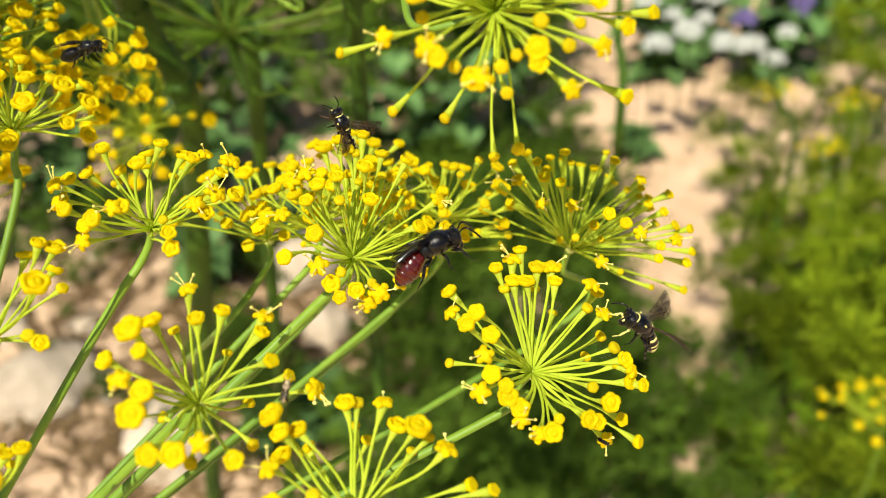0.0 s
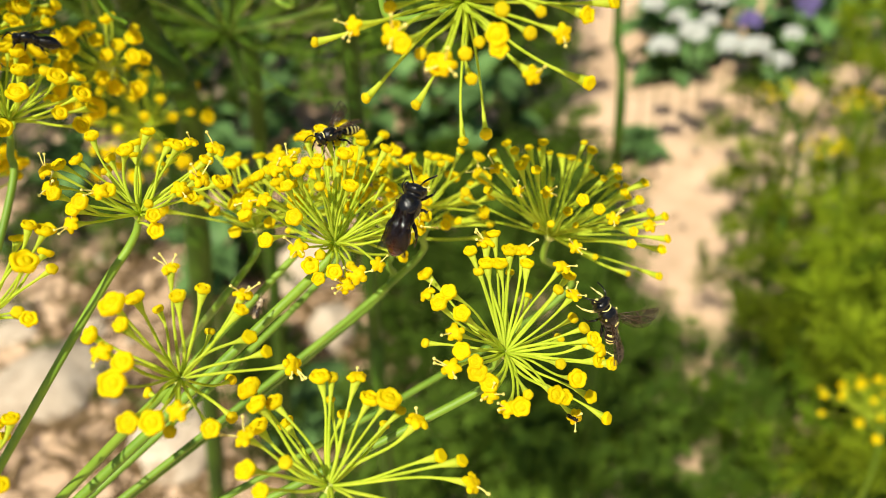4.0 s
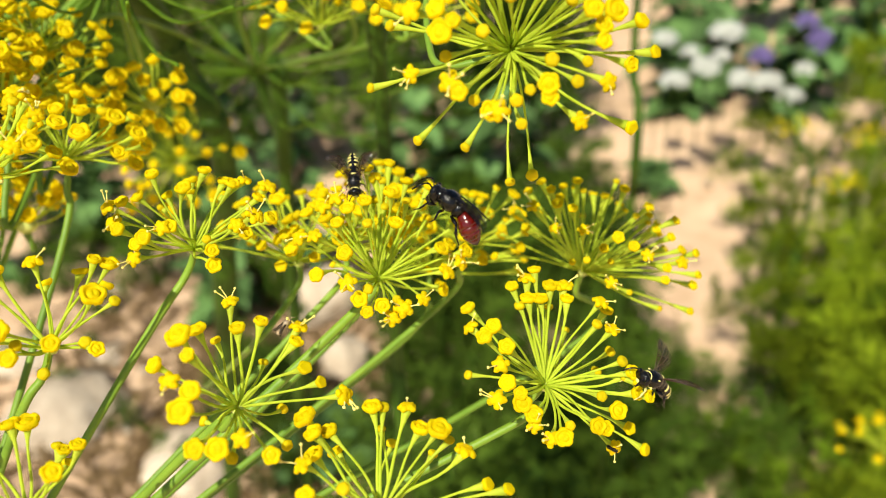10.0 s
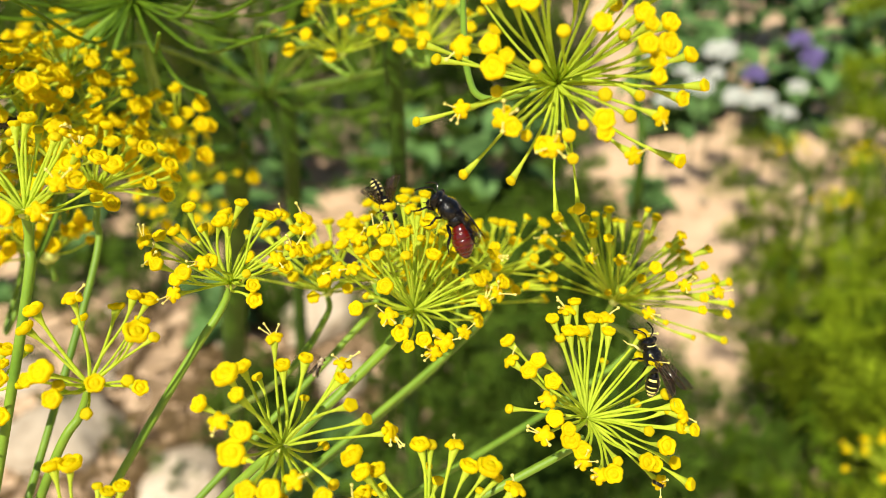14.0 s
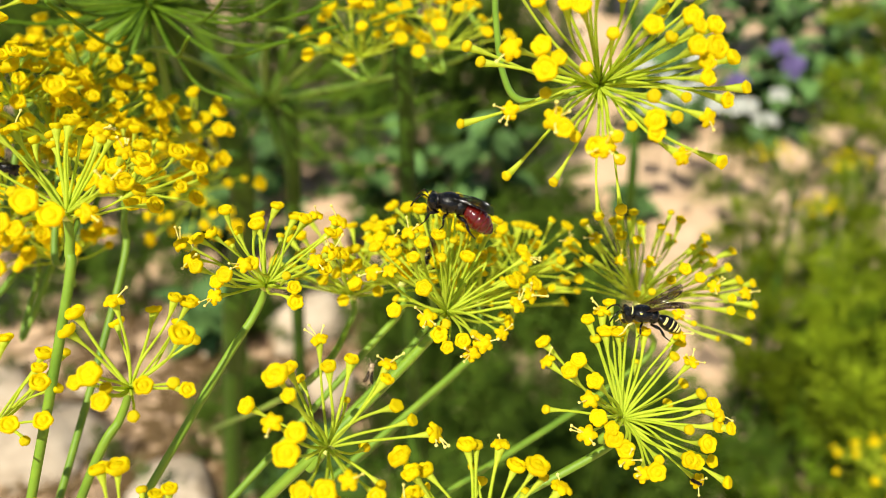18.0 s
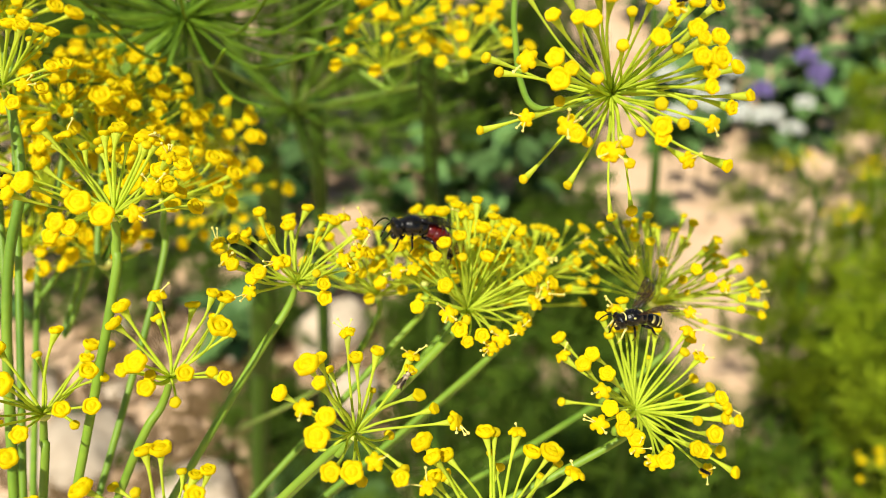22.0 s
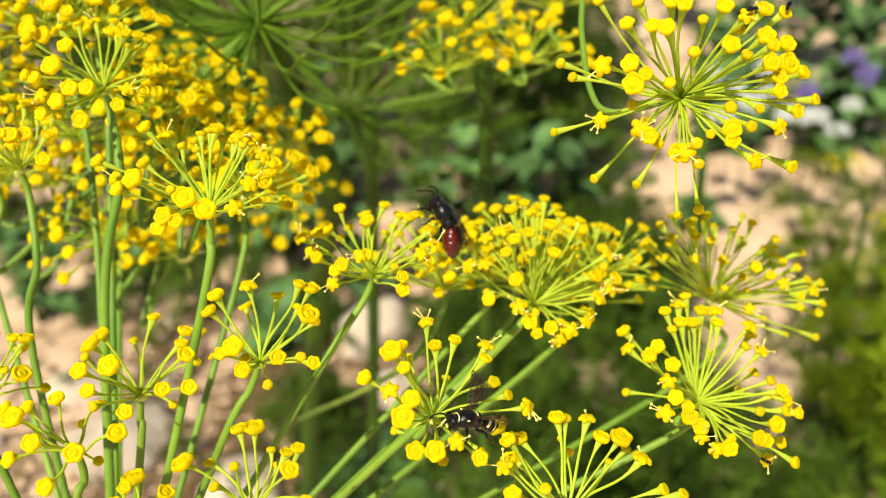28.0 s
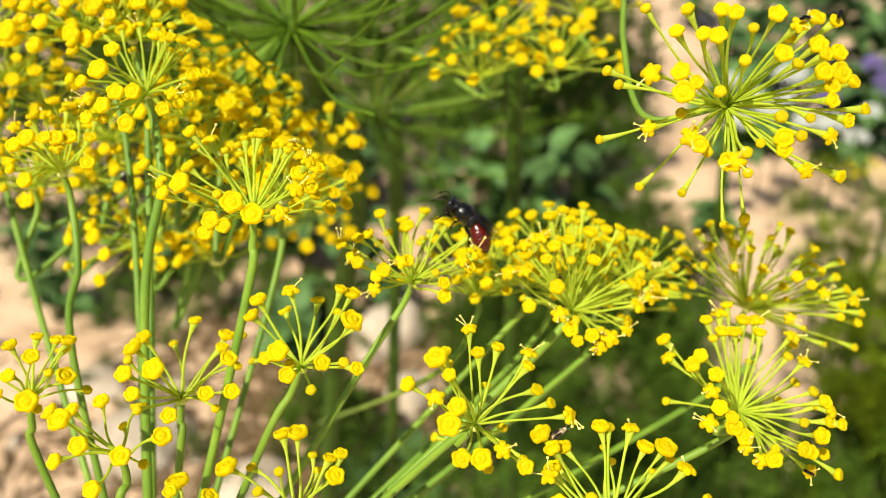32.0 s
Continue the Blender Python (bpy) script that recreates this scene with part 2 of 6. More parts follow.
# ---------------------------------------------------------------- ground
def build_ground():
    rng = random.Random(3)
    bm = bmesh.new()
    side = [-40, -20, -10, -6, -4, -3] + [-2.4 + 0.06 * i for i in range(81)] + [3, 4, 6, 10, 20, 40]
    grid = []
    for y in side:
        row = []
        for x in side:
            near = max(0.0, 1 - (abs(x) + abs(y)) / 6)
            h = near * (0.020 * noise.noise((x * 3, y * 3, 1)) + 0.012 * noise.noise((x * 11, y * 11, 5)))
            row.append(bm.verts.new((x, y + 0.8, h)))
        grid.append(row)
    for a, b in zip(grid, grid[1:]):
        for i in range(len(side) - 1):
            bm.faces.new((a[i], a[i + 1], b[i + 1], b[i]))
    me = mesh_of("ground", bm, SAND)
    tagged(new("ground", me), "pale dry sandy garden soil with crumbs and stones", "ground", kind="structure")
    bm = bmesh.new()
    for _ in range(420):
        x, y = rng.uniform(-1.0, 1.3), rng.uniform(0.3, 2.3)
        s = rng.uniform(0.003, 0.011)
        vs = bmesh.ops.create_icosphere(bm, subdivisions=1, radius=1, matrix=Matrix.LocRotScale((x, y, s * 0.3), Euler((rng.random() * 3, rng.random() * 3, rng.random() * 3)), Vector((s, s * rng.uniform(0.6, 1), s * 0.6))))
    tagged(new("gravel", mesh_of("gravel", bm, STONE)), "small pale pebbles and crumbs of dry soil", "gravel", kind="stuff")


build_ground()
LITTER = material("dry brown plant litter", (0.10, 0.06, 0.025), (0.26, 0.17, 0.08), 60, 0.8, 0.3, 300, spec=0.1)


def dry_litter():
    """Dead stalks, leaf scraps and crumbs that lie on the soil under the flower heads."""
    rng = random.Random(8)
    bm = bmesh.new()
    # spread thickly, as it also stands in for brown shade on the sand
    for i in range(2600):
        x, y = rng.gauss(-0.24, 0.18), rng.gauss(0.58, 0.20)
        h = 0.020 * noise.noise((x * 3, (y - 0.8) * 3, 1)) + 0.012 * noise.noise((x * 11, (y - 0.8) * 11, 5))
        a, l = rng.uniform(0, 6.28), rng.uniform(0.006, 0.03)
        d = Vector((math.cos(a), math.sin(a), rng.uniform(-0.1, 0.25))) * l
        q = Vector((x, y, h + 0.002))
        r = rng.uniform(0.0008, 0.0028)
        tube(bm, [q - d, q + Vector((0, 0, rng.uniform(0, 0.003))), q + d], [r * 0.6, r, r * 0.5], 4)
    tagged(new("dry_litter", mesh_of("dry_litter", bm, LITTER)), "dry brown stalks and leaf scraps on sandy soil", "plant litter", kind="stuff")


dry_litter()


def stone(x, y, sx, sy, sz, seed, label):
    rng = random.Random(seed)
    bm = bmesh.new()
    bmesh.ops.create_icosphere(bm, subdivisions=3, radius=1)
    for v in bm.verts:
        k = 1 + 0.30 * noise.noise(v.co * 1.6 + Vector((seed, 0, 0))) - 0.10 * abs(noise.noise(v.co * 2.7 + Vector((0, seed, 0)))) + 0.07 * noise.noise(v.co * 4 + Vector((seed, 3, 0)))
        v.co = Vector((v.co.x * sx * k, v.co.y * sy * k, max(v.co.z, -0.35) * sz * k))
    ob = new("stone", mesh_of("stone", bm, STONE))
    ob.matrix_basis = pose(x, y, sz * 0.25, 0, 0, rng.uniform(0, 360))
    return tagged(ob, label, "stone", "stones on the soil")


stone(-0.398, 0.606, 0.062, 0.050, 0.030, 1, "large pale limestone rock on dry soil")
stone(-0.484, 0.696, 0.044, 0.034, 0.018, 2, "pale stone on dry soil")
stone(-0.391, 0.697, 0.033, 0.025, 0.013, 3, "pale stone on dry soil")
stone(-0.125, 0.691, 0.035, 0.027, 0.029, 4, "white upright stone between the stems")
stone(-0.160, 0.801, 0.055, 0.043, 0.045, 5, "tall bright limestone between the stems")
stone(-0.255, 0.544, 0.055, 0.043, 0.023, 6, "flat pale stone on dry soil")
stone(-0.333, 1.275, 0.050, 0.040, 0.045, 9, "bright pale stone under the leaves")
stone(-0.286, 1.139, 0.042, 0.034, 0.036, 10, "bright pale stone under the leaves")
stone(-0.382, 1.322, 0.039, 0.030, 0.016, 7, "pale stone under the leaves")
stone(0.476, 1.505, 0.033, 0.025, 0.013, 8, "small pale stone lying on soil")


# ---------------------------------------------------------------- dill flowers
def two_tone(me, inner, outer=None):
    """Faces on the upper side within inner, or in the ring from inner to outer, take the cushion's colour."""
    me.materials.append(DISC)
    for f in me.polygons:
        far = math.hypot(f.center.x, f.center.y)
        if f.center.z > 0.0002 and (far < inner if outer is None else inner < far < outer):
            f.material_index = 1
    return me


def floret_disc(bm, r, cleft, high, seed):
    """Five inrolled petals that meet in a scalloped rim round a ring and a two-lobed cushion."""
    profile = ((0.42, -0.34), (0.72, -0.22), (0.94, -0.02), (1.00, 0.18), (0.97, 0.36), (0.86, 0.48), (0.74, 0.47), (0.66, 0.36), (0.58, 0.28), (0.48, 0.34), (0.36, 0.44), (0.18, 0.47), (0.04, 0.42))
    seg, rings = 30, []
    for j, (k, z) in enumerate(profile):
        ring = []
        for i in range(seg):
            a = 2 * math.pi * i / seg
            lobe = abs(math.cos(2.5 * a + seed))
            edge = cleft * (lobe ** 0.6 - 0.6) * min(1.0, max(0.0, (k - 0.4) / 0.4))
            dip = 0.10 * (lobe ** 0.5 - 0.7) if 2 < j < 8 else 0.03 * math.cos(2 * a) if j > 8 else 0.0
            q = Vector((k * (1 + edge) * math.cos(a), k * (1 + edge) * math.sin(a), (z + dip) * high * 1.05))
            q += 0.065 * Vector((noise.noise(q * 2.2 + Vector((seed, 1, 0))), noise.noise(q * 2.2 + Vector((seed, 5, 2))), noise.noise(q * 2.6 + Vector((seed, 9, 4)))))
            ring.append(bm.verts.new(q * r))
        rings.append(ring)
    for a, b in zip(rings, rings[1:]):
        for i in range(seg):
            bm.faces.new((a[i], a[(i + 1) % seg], b[(i + 1) % seg], b[i]))
    bm.faces.new(rings[0][::-1])
    bm.faces.new(rings[-1])


def flower_meshes():
    """Shared meshes of one floret each, base at the origin, opening along +z."""
    rng = random.Random(11)
    kinds = {"d": [], "D": [], "s": [], "b": [], "e": []}
    for k in range(4):
        for kind, r in (("d", 0.00102), ("D", 0.00130)):
            bm = bmesh.new()
            floret_disc(bm, r, (0.10, 0.16, 0.24, 0.20)[k], rng.uniform(0.9, 1.15), k)
            kinds[kind].append(two_tone(mesh_of("floret", bm, PETAL), r * 0.42, r * 0.70))
        # open floret: a lobed cushion; its petals and stamens are meshes of their own
        bm = bmesh.new()
        r = 0.00088
        lathe(bm, [(r * 0.55, -0.0003), (r * 0.9, -0.0001), (r, 0.00015), (r * 0.9, 0.0004), (r * 0.62, 0.00056), (r * 0.3, 0.0006), (r * 0.04, 0.00048)], 20, 2, 0.10)
        for v in bm.verts:
            v.co += Vector((noise.noise(v.co * 1700 + Vector((k, 4, 0))), noise.noise(v.co * 1700 + Vector((4, k, 5))), noise.noise(v.co * 1700 + Vector((4, 9, k))))) * 0.0001
        kinds["s"].append(two_tone(mesh_of("floret", bm, PETAL), 0.0006))
        bm = bmesh.new()
        r = 0.00072
        lathe(bm, [(r * 0.55, -0.0003), (r * 0.9, -0.0001), (r * 1.0, 0.0002), (r * 0.9, 0.00045), (r * 0.6, 0.0006), (r * 0.25, 0.00058), (r * 0.04, 0.00056)], 16, 5, 0.05)
        kinds["b"].append(mesh_of("bud", bm, BUD))
        bm = bmesh.new()
        r = 0.00085
        lathe(bm, [(r * 0.6, -0.0004), (r * 0.85, -0.0001), (r * 1.0, 0.0002), (r * 1.02, 0.0004), (r * 0.8, 0.00058), (r * 0.5, 0.0005), (r * 0.04, 0.00052)], 18, 5, 0.08)
        kinds["e"].append(mesh_of("floret", bm, PETAL))
    return kinds


def petal_meshes():
    """Inrolled petals that point along +x from the floret's middle."""
    out = []
    for k in range(3):
        bm = bmesh.new()
        ball(bm, (0.00080, 0, 0.00010), (0.00050 + 0.00004 * k, 0.00047, 0.00036), 12, 8, Matrix.Rotation(0.25 + 0.2 * k, 4, "Y"))
        for v in bm.verts:
            v.co += Vector((noise.noise(v.co * 2200 + Vector((k, 1, 0))), noise.noise(v.co * 2200 + Vector((k, 5, 2))), noise.noise(v.co * 2200 + Vector((k, 7, 4))))) * 0.00014
        out.append(mesh_of("petal", bm, PETAL))
    return out


def stamen_meshes():
    """A thin filament that swells into its anther, along +x and upwards."""
    out = []
    for k in range(4):
        w = Vector((1, 0, 0.35 + 0.3 * k)).normalized()
        reach = 0.0019 + 0.0002 * k
        bm = bmesh.new()
        tube(bm, [w * 0.0006, w * 0.0012 + Vector((0, 0, 0.0001)), w * (reach - 0.0003), w * (reach - 0.0002), w * (reach - 0.0001), w * reach + Vector((0, 0, 0)), w * (reach + 0.00012)], [0.00009, 0.00008, 0.00007, 0.00012, 0.0002, 0.00021, 0.00008], 7)
        out.append(mesh_of("stamen", bm, ANTHER))
    return out


PEDICEL_LENGTH = 0.012


def pedicel_meshes(reach):
    """Pedicels along +z that swell into the floret's cup; a few bows."""
    out = []
    for k in range(6):
        bow = (k - 2.5) * 0.00032
        pts, rad = [], []
        for i in range(12):
            t = i / 11
            pts.append((bow * math.sin(math.pi * t), 0.4 * bow * math.sin(2 * math.pi * t), t * PEDICEL_LENGTH))
            cup = max(0.0, (t - 0.78) / 0.22)
            rad.append(0.00013 + 0.00005 * (1 - t) + reach * (cup ** 1.25))
        bm = bmesh.new()
        tube(bm, pts, rad, 8)
        out.append(mesh_of("pedicel", bm, PEDICEL))
    return out


FLORETS, PETALS, STAMENS = flower_meshes(), petal_meshes(), stamen_meshes()
PEDICELS, PEDICELS_SLIM = pedicel_meshes(0.00044), pedicel_meshes(0.00028)


def add_floret(thing, rng, way, length, kind, axis, big=1.0):
    """One pedicel and its floret; way is in the thing's space."""
    way = Vector(way).normalized()
    slim = kind == "b"
    rad = rng.uniform(0.85, 1.15)
    m = turned(way, rng.uniform(0, 6.28)) @ Matrix.Diagonal((rad, rad, length / PEDICEL_LENGTH, 1))
    put("pedicel", rng.choice(PEDICELS_SLIM if slim else PEDICELS), thing, m)
    face = (way * 0.75 + axis * 0.2 + SUN_WAY * 0.42 + Vector((rng.uniform(-0.2, 0.2), rng.uniform(-0.2, 0.2), rng.uniform(-0.1, 0.2)))).normalized()
    s = rng.uniform(0.74, 1.02) * big
    at = Matrix.Translation(way * length) @ turned(face, rng.uniform(0, 6.28)) @ Matrix.Scale(s, 4)
    ob = put("bud" if slim else "floret", rng.choice(FLORETS[kind]), thing, at)
    if kind == "s":
        for i in range(5):
            put("petal", rng.choice(PETALS), ob, Matrix.Rotation(2 * math.pi * (i + rng.uniform(-0.12, 0.12)) / 5, 4, "Z"))
        for i in range(rng.choice((1, 1, 2, 3))):
            put("stamen", rng.choice(STAMENS), ob, Matrix.Rotation(rng.uniform(0, 6.28), 4, "Z"))


def add_stalk(thing, hub, axis, via, foot=None, thick=0.00050, knob=1.0):
    """The ray that carries the umbellet: from the hub by way of some points to the head's base, or to a foot of its own."""
    axis = Vector(axis)
    pts = bezier([Vector(hub), Vector(hub) - axis * 0.004] + [Vector(v) for v in via] + [Vector(foot) if foot else BASE], 10)
    n = len(pts)
    bm = bmesh.new()
    tube(bm, [p - Vector(hub) for p in pts], [thick * (0.78 + 0.22 * min(1, i / 14)) for i in range(n)], 14, 0.05)
    part("stalk", bm, STALK, thing)
    bm = bmesh.new()
    # a knob above 1 swells the pale hub to imitate a glowing centre
    ball(bm, (0, 0, -0.0002), (0.0008 * knob, 0.0008 * knob, 0.0006 * knob), 10, 7, turned(axis))
    part("hub", bm, HUB, thing)


def umbellet(hub, axis, rows, kinds, via, label, foot=None, thick=0.00050, more=0, big=1.0):
    """Rows: degrees round the axis, degrees away from it, millimetres from the hub."""
    thing = new("dill_umbellet")
    thing.location = hub
    z = Vector(axis).normalized()
    x = (Vector((0, 0, 1)) if abs(z.z) < 0.9 else Vector((1, 0, 0))).cross(z).normalized()
    y = z.cross(x)
    rng = random.Random(len(rows) * 31 + int(hub[0] * 1e4))
    for (az, off, length), kind in zip(rows, kinds):
        a, p = radians(az), radians(off)
        way = (x * math.cos(a) + y * math.sin(a)) * math.sin(p) + z * math.cos(p)
        add_floret(thing, rng, way, length / 1000, kind, z, big)
    reach = sum(r[2] for r in rows) / len(rows) / 1000
    for i in range(more):  # the florets hidden behind the others
        p, a = radians(rng.uniform(20, 80)), rng.uniform(0, 6.28)
        way = (x * math.cos(a) + y * math.sin(a)) * math.sin(p) + z * math.cos(p)
        if way.y > -0.15:
            add_floret(thing, rng, way, reach * rng.uniform(0.72, 0.95), rng.choice("ddbbe"), z, big)
    add_stalk(thing, hub, z, via, foot, thick)
    return tagged(thing, label, "flower head", "umbellets of the dill flower head")


def wild_umbellet(hub, axis, reach, count, seed, via, label, foot=None, big=1.0, knob=1.0):
    """An umbellet grown by rule: florets on a dome, the inner ones shorter."""
    thing = new("dill_umbellet")
    thing.location = hub
    z = Vector(axis).normalized()
    x = z.orthogonal().normalized()
    y = z.cross(x)
    rng = random.Random(seed)
    for i in range(count):
        p = math.sqrt((i + 0.5) / count) * radians(86)
        a = i * 2.399 + rng.uniform(-0.2, 0.2)
        way = (x * math.cos(a) + y * math.sin(a)) * math.sin(p) + z * math.cos(p)
        add_floret(thing, rng, way, reach / 1000 * rng.uniform(0.85, 1.1) * (0.8 + 0.2 * p), rng.choice("dddddDbDe"), z, big)
    add_stalk(thing, hub, z, [via], foot, knob=knob)
    return tagged(thing, label, "flower head", "umbellets of the dill flower head")


BASE = Vector((-0.0679, 0.0490, 0.4961))  # where the rays of the flower head spring from its stem
LABEL_T = "wide yellow dill umbellet facing forward, full of florets and buds"
LABEL_C = "dense dome of yellow dill florets on pale green pedicels"
LABEL_R = "yellow dill umbellet with long pale pedicels spread like a fan"
LABEL_L = "loose yellow dill umbellet with few florets on thin pedicels"
LABEL_F = "low yellow dill umbellet with upright pedicels and large florets"
LABEL_A = "flat yellow dill umbellet on a slim green stalk"
LABEL_B = "small open yellow dill umbellet with round florets"
LABEL_E = "sparse yellow dill umbellet with round florets on thin pedicels"
LABEL_G = "very sparse yellow dill umbellet with round closed florets"
LABEL_H = "upright sparse yellow dill umbellet with closed florets"
LABEL_I = "sparse yellow dill umbellet with short pedicels"
LABEL_J = "small low yellow dill umbellet"
LABEL_U = "bushy yellow dill umbellet on a tall green stalk"
LABEL_V = "crowded yellow dill umbellet high on a thick green stalk"
LABEL_W = "broad yellow dill umbellet on a bent green stalk"
LABEL_D = "large soft yellow dill umbellet with many long arching pedicels"
LABEL_X2 = "yellow dill umbellet with a bright green centre"
LABEL_X3 = "distant yellow dill umbellet with a bright green centre"
LABEL_FAR = "distant soft yellow dill flower head over the bed"
LABEL_K = "yellow dill umbellet crowded behind the front ones"
LABEL_Y = "bushy yellow dill umbellet in the cluster"
LABEL_Z = "distant yellow dill umbellet hanging among green rays"
FLOWERS_T1 = [(165, 83, 14.5), (163, 51, 13.2), (157, 35, 13.5), (161, 27, 13.1), (170, 85, 12.7), (172, 31, 13.2), (159, 17, 10.5), (-170, 39, 10.3), (-164, 52, 12.9), (-164, 84, 15.1), (-148, 31, 13.3), (-138, 29, 13.7), (-124, 35, 10.9), (-135, 86, 13.5), (-114, 87, 11.1), (-108, 29, 13.2), (-102, 27, 13.6), (-85, 30, 10.3), (-82, 44, 10.7), (-89, 84, 13.7), (-79, 84, 13.2), (-68, 25, 10.6), (-21, 22, 10.3), (-48, 21, 13.4), (-55, 25, 13.7), (-28, 41, 10.7), (-11, 44, 10.5), (-47, 44, 13.7), (-32, 80, 14.8), (-20, 49, 12.9)]
FLOWERS_T2 = [(-8, 61, 13.2), (-1, 78, 14.6), (2, 37, 13.6), (12, 39, 13.3), (19, 48, 13.3), (12, 76, 13.4), (24, 35, 13.5), (38, 42, 10.3), (95, 25, 10.3), (60, 26, 12.9), (34, 43, 13.3), (29, 62, 12.9), (134, 54, 12.9), (125, 40, 13.3), (118, 35, 13.3), (100, 45, 13.3), (84, 49, 10.6), (56, 52, 10.7), (59, 45, 13.3), (51, 62, 13.3), (41, 45, 13.0), (107, 49, 13.3), (75, 44, 13.5), (42, 73, 14.2), (120, 65, 12.9), (132, 87, 14.6)]
umbellet((0.0049, 0.0785, 0.5727), (-0.03, -0.93, 0.38), FLOWERS_T1 + FLOWERS_T2, "bsddbDbbsbsdbbbdsbbbbbbddbbsesdeddDedbbdddddddbbsddddddb", [(-0.0021, 0.0838, 0.5689), (-0.0042, 0.0902, 0.5697), (-0.0047, 0.1003, 0.5743), (-0.0048, 0.1155, 0.5827), (-0.0133, 0.1466, 0.5940)], LABEL_T, foot=(-0.0642, 0.1484, 0.5635), thick=0.0004)
FLOWERS_C1 = [(118, 76, 12.9), (110, 95, 12.5), (128, 88, 12.4), (9, 111, 8.8), (139, 87, 10.0), (138, 92, 12.3), (145, 95, 12.8), (150, 88, 12.7), (159, 83, 10.3), (161, 84, 12.6), (159, 92, 12.4), (170, 75, 12.3), (-144, 51, 9.3), (-135, 46, 11.0), (-132, 40, 11.9), (-137, 32, 10.3), (-117, 25, 12.6), (-83, 45, 9.6), (-70, 53, 8.9), (82, 87, 12.7), (92, 80, 12.5), (98, 66, 12.4), (57, 68, 11.7), (56, 78, 12.5), (61, 71, 10.4), (76, 57, 12.6), (93, 56, 12.4), (93, 45, 12.2), (43, 35, 13.1), (45, 38, 14.3)]
FLOWERS_C2 = [(41, 27, 14.9), (90, 27, 12.2), (-16, 45, 9.4), (18, 14, 10.6), (-36, 23, 12.0), (-48, 32, 9.4), (40, 30, 12.6), (104, 50, 10.1), (-17, 63, 8.6), (29, 17, 13.1), (-15, 7, 13.5), (47, 46, 13.7)]
umbellet((-0.0110, 0.0836, 0.5401), (0.53, 0.32, 0.79), FLOWERS_C1 + FLOWERS_C2, "ddsbbdddbsssssddsbbssdsddsddsdddbbdbbbbddd", [(-0.0259, 0.0727, 0.5283)], LABEL_C, thick=0.00064, more=30)
FLOWERS_R1 = [(66, 86, 13.0), (75, 89, 11.4), (104, 64, 12.9), (107, 70, 12.9), (120, 62, 12.7), (127, 69, 12.9), (92, 114, 9.3), (137, 71, 13.1), (139, 81, 12.8), (145, 70, 12.6), (149, 73, 12.5), (157, 73, 12.5), (161, 77, 12.5), (172, 78, 12.5), (176, 73, 12.8), (-178, 70, 10.2), (-170, 61, 12.6), (-164, 61, 12.6), (-159, 51, 12.5), (-124, 68, 11.1), (-132, 80, 11.0), (-121, 76, 13.6), (-108, 43, 11.2), (-112, 49, 10.9), (-105, 37, 10.6), (-110, 51, 12.3), (-165, 46, 10.5), (-101, 41, 9.5), (-88, 34, 9.6), (-53, 78, 8.8)]
FLOWERS_R2 = [(-51, 55, 9.6), (-53, 16, 10.7), (-21, 21, 9.6), (-2, 21, 12.1), (-10, 71, 9.2), (55, 61, 12.5), (46, 55, 13.0), (44, 51, 13.9), (56, 52, 10.7), (53, 61, 9.9), (52, 45, 10.5), (44, 41, 12.0), (35, 36, 12.2), (36, 31, 10.8), (17, 60, 9.9), (-23, 42, 12.1)]
umbellet((0.0100, 0.0701, 0.5338), (0.54, -0.02, 0.84), FLOWERS_R1 + FLOWERS_R2, "dsdddsbdsdDdssdbdddesesdddbbbbbsbsbdsddbddsdbd", [(0.0032, 0.0688, 0.5260)], LABEL_R)
FLOWERS_L1 = [(47, 51, 11.2), (51, 41, 8.5), (29, 35, 9.4), (39, 85, 8.3), (-5, 90, 7.7), (71, 62, 9.3), (98, 56, 11.1), (117, 50, 11.1), (95, 86, 9.6), (128, 62, 11.3), (142, 54, 11.6), (147, 63, 11.6), (35, 157, 7.4), (165, 71, 11.5), (174, 65, 11.3), (-174, 72, 9.2), (-178, 55, 11.6), (-157, 59, 11.2), (-115, 78, 6.7), (-44, 110, 7.9), (-55, 33, 8.2), (-71, 42, 9.1), (-74, 56, 11.2), (-11, 34, 10.5), (-20, 30, 9.2)]
umbellet((-0.0237, 0.0583, 0.5408), (0.56, -0.04, 0.83), FLOWERS_L1, "sddbbdDddsdDbdDbsdbbeessd", [(-0.0287, 0.0582, 0.5358)], LABEL_L)
FLOWERS_F1 = [(15, 37, 10.6), (3, 35, 10.5), (-18, 27, 10.9), (-8, 46, 8.5), (-42, 17, 9.3), (-89, 12, 10.5), (-30, 61, 8.2), (-70, 44, 8.2), (-84, 30, 10.0), (-103, 34, 10.6), (-120, 52, 11.2), (-124, 55, 13.2), (-131, 62, 14.0), (38, 66, 12.3), (49, 63, 10.8), (39, 59, 9.8), (0, 89, 9.8), (69, 72, 10.4), (51, 71, 9.1), (100, 62, 8.7), (91, 77, 10.8), (104, 79, 10.4), (136, 81, 10.4), (159, 80, 10.4), (174, 70, 10.4), (-141, 78, 10.2)]
umbellet((-0.0083, 0.0505, 0.5338), (0.43, 0.30, 0.85), FLOWERS_F1, "DbsbdDbbbseesDdddsdbdddsdd", [(-0.0136, 0.0479, 0.5260)], LABEL_F)
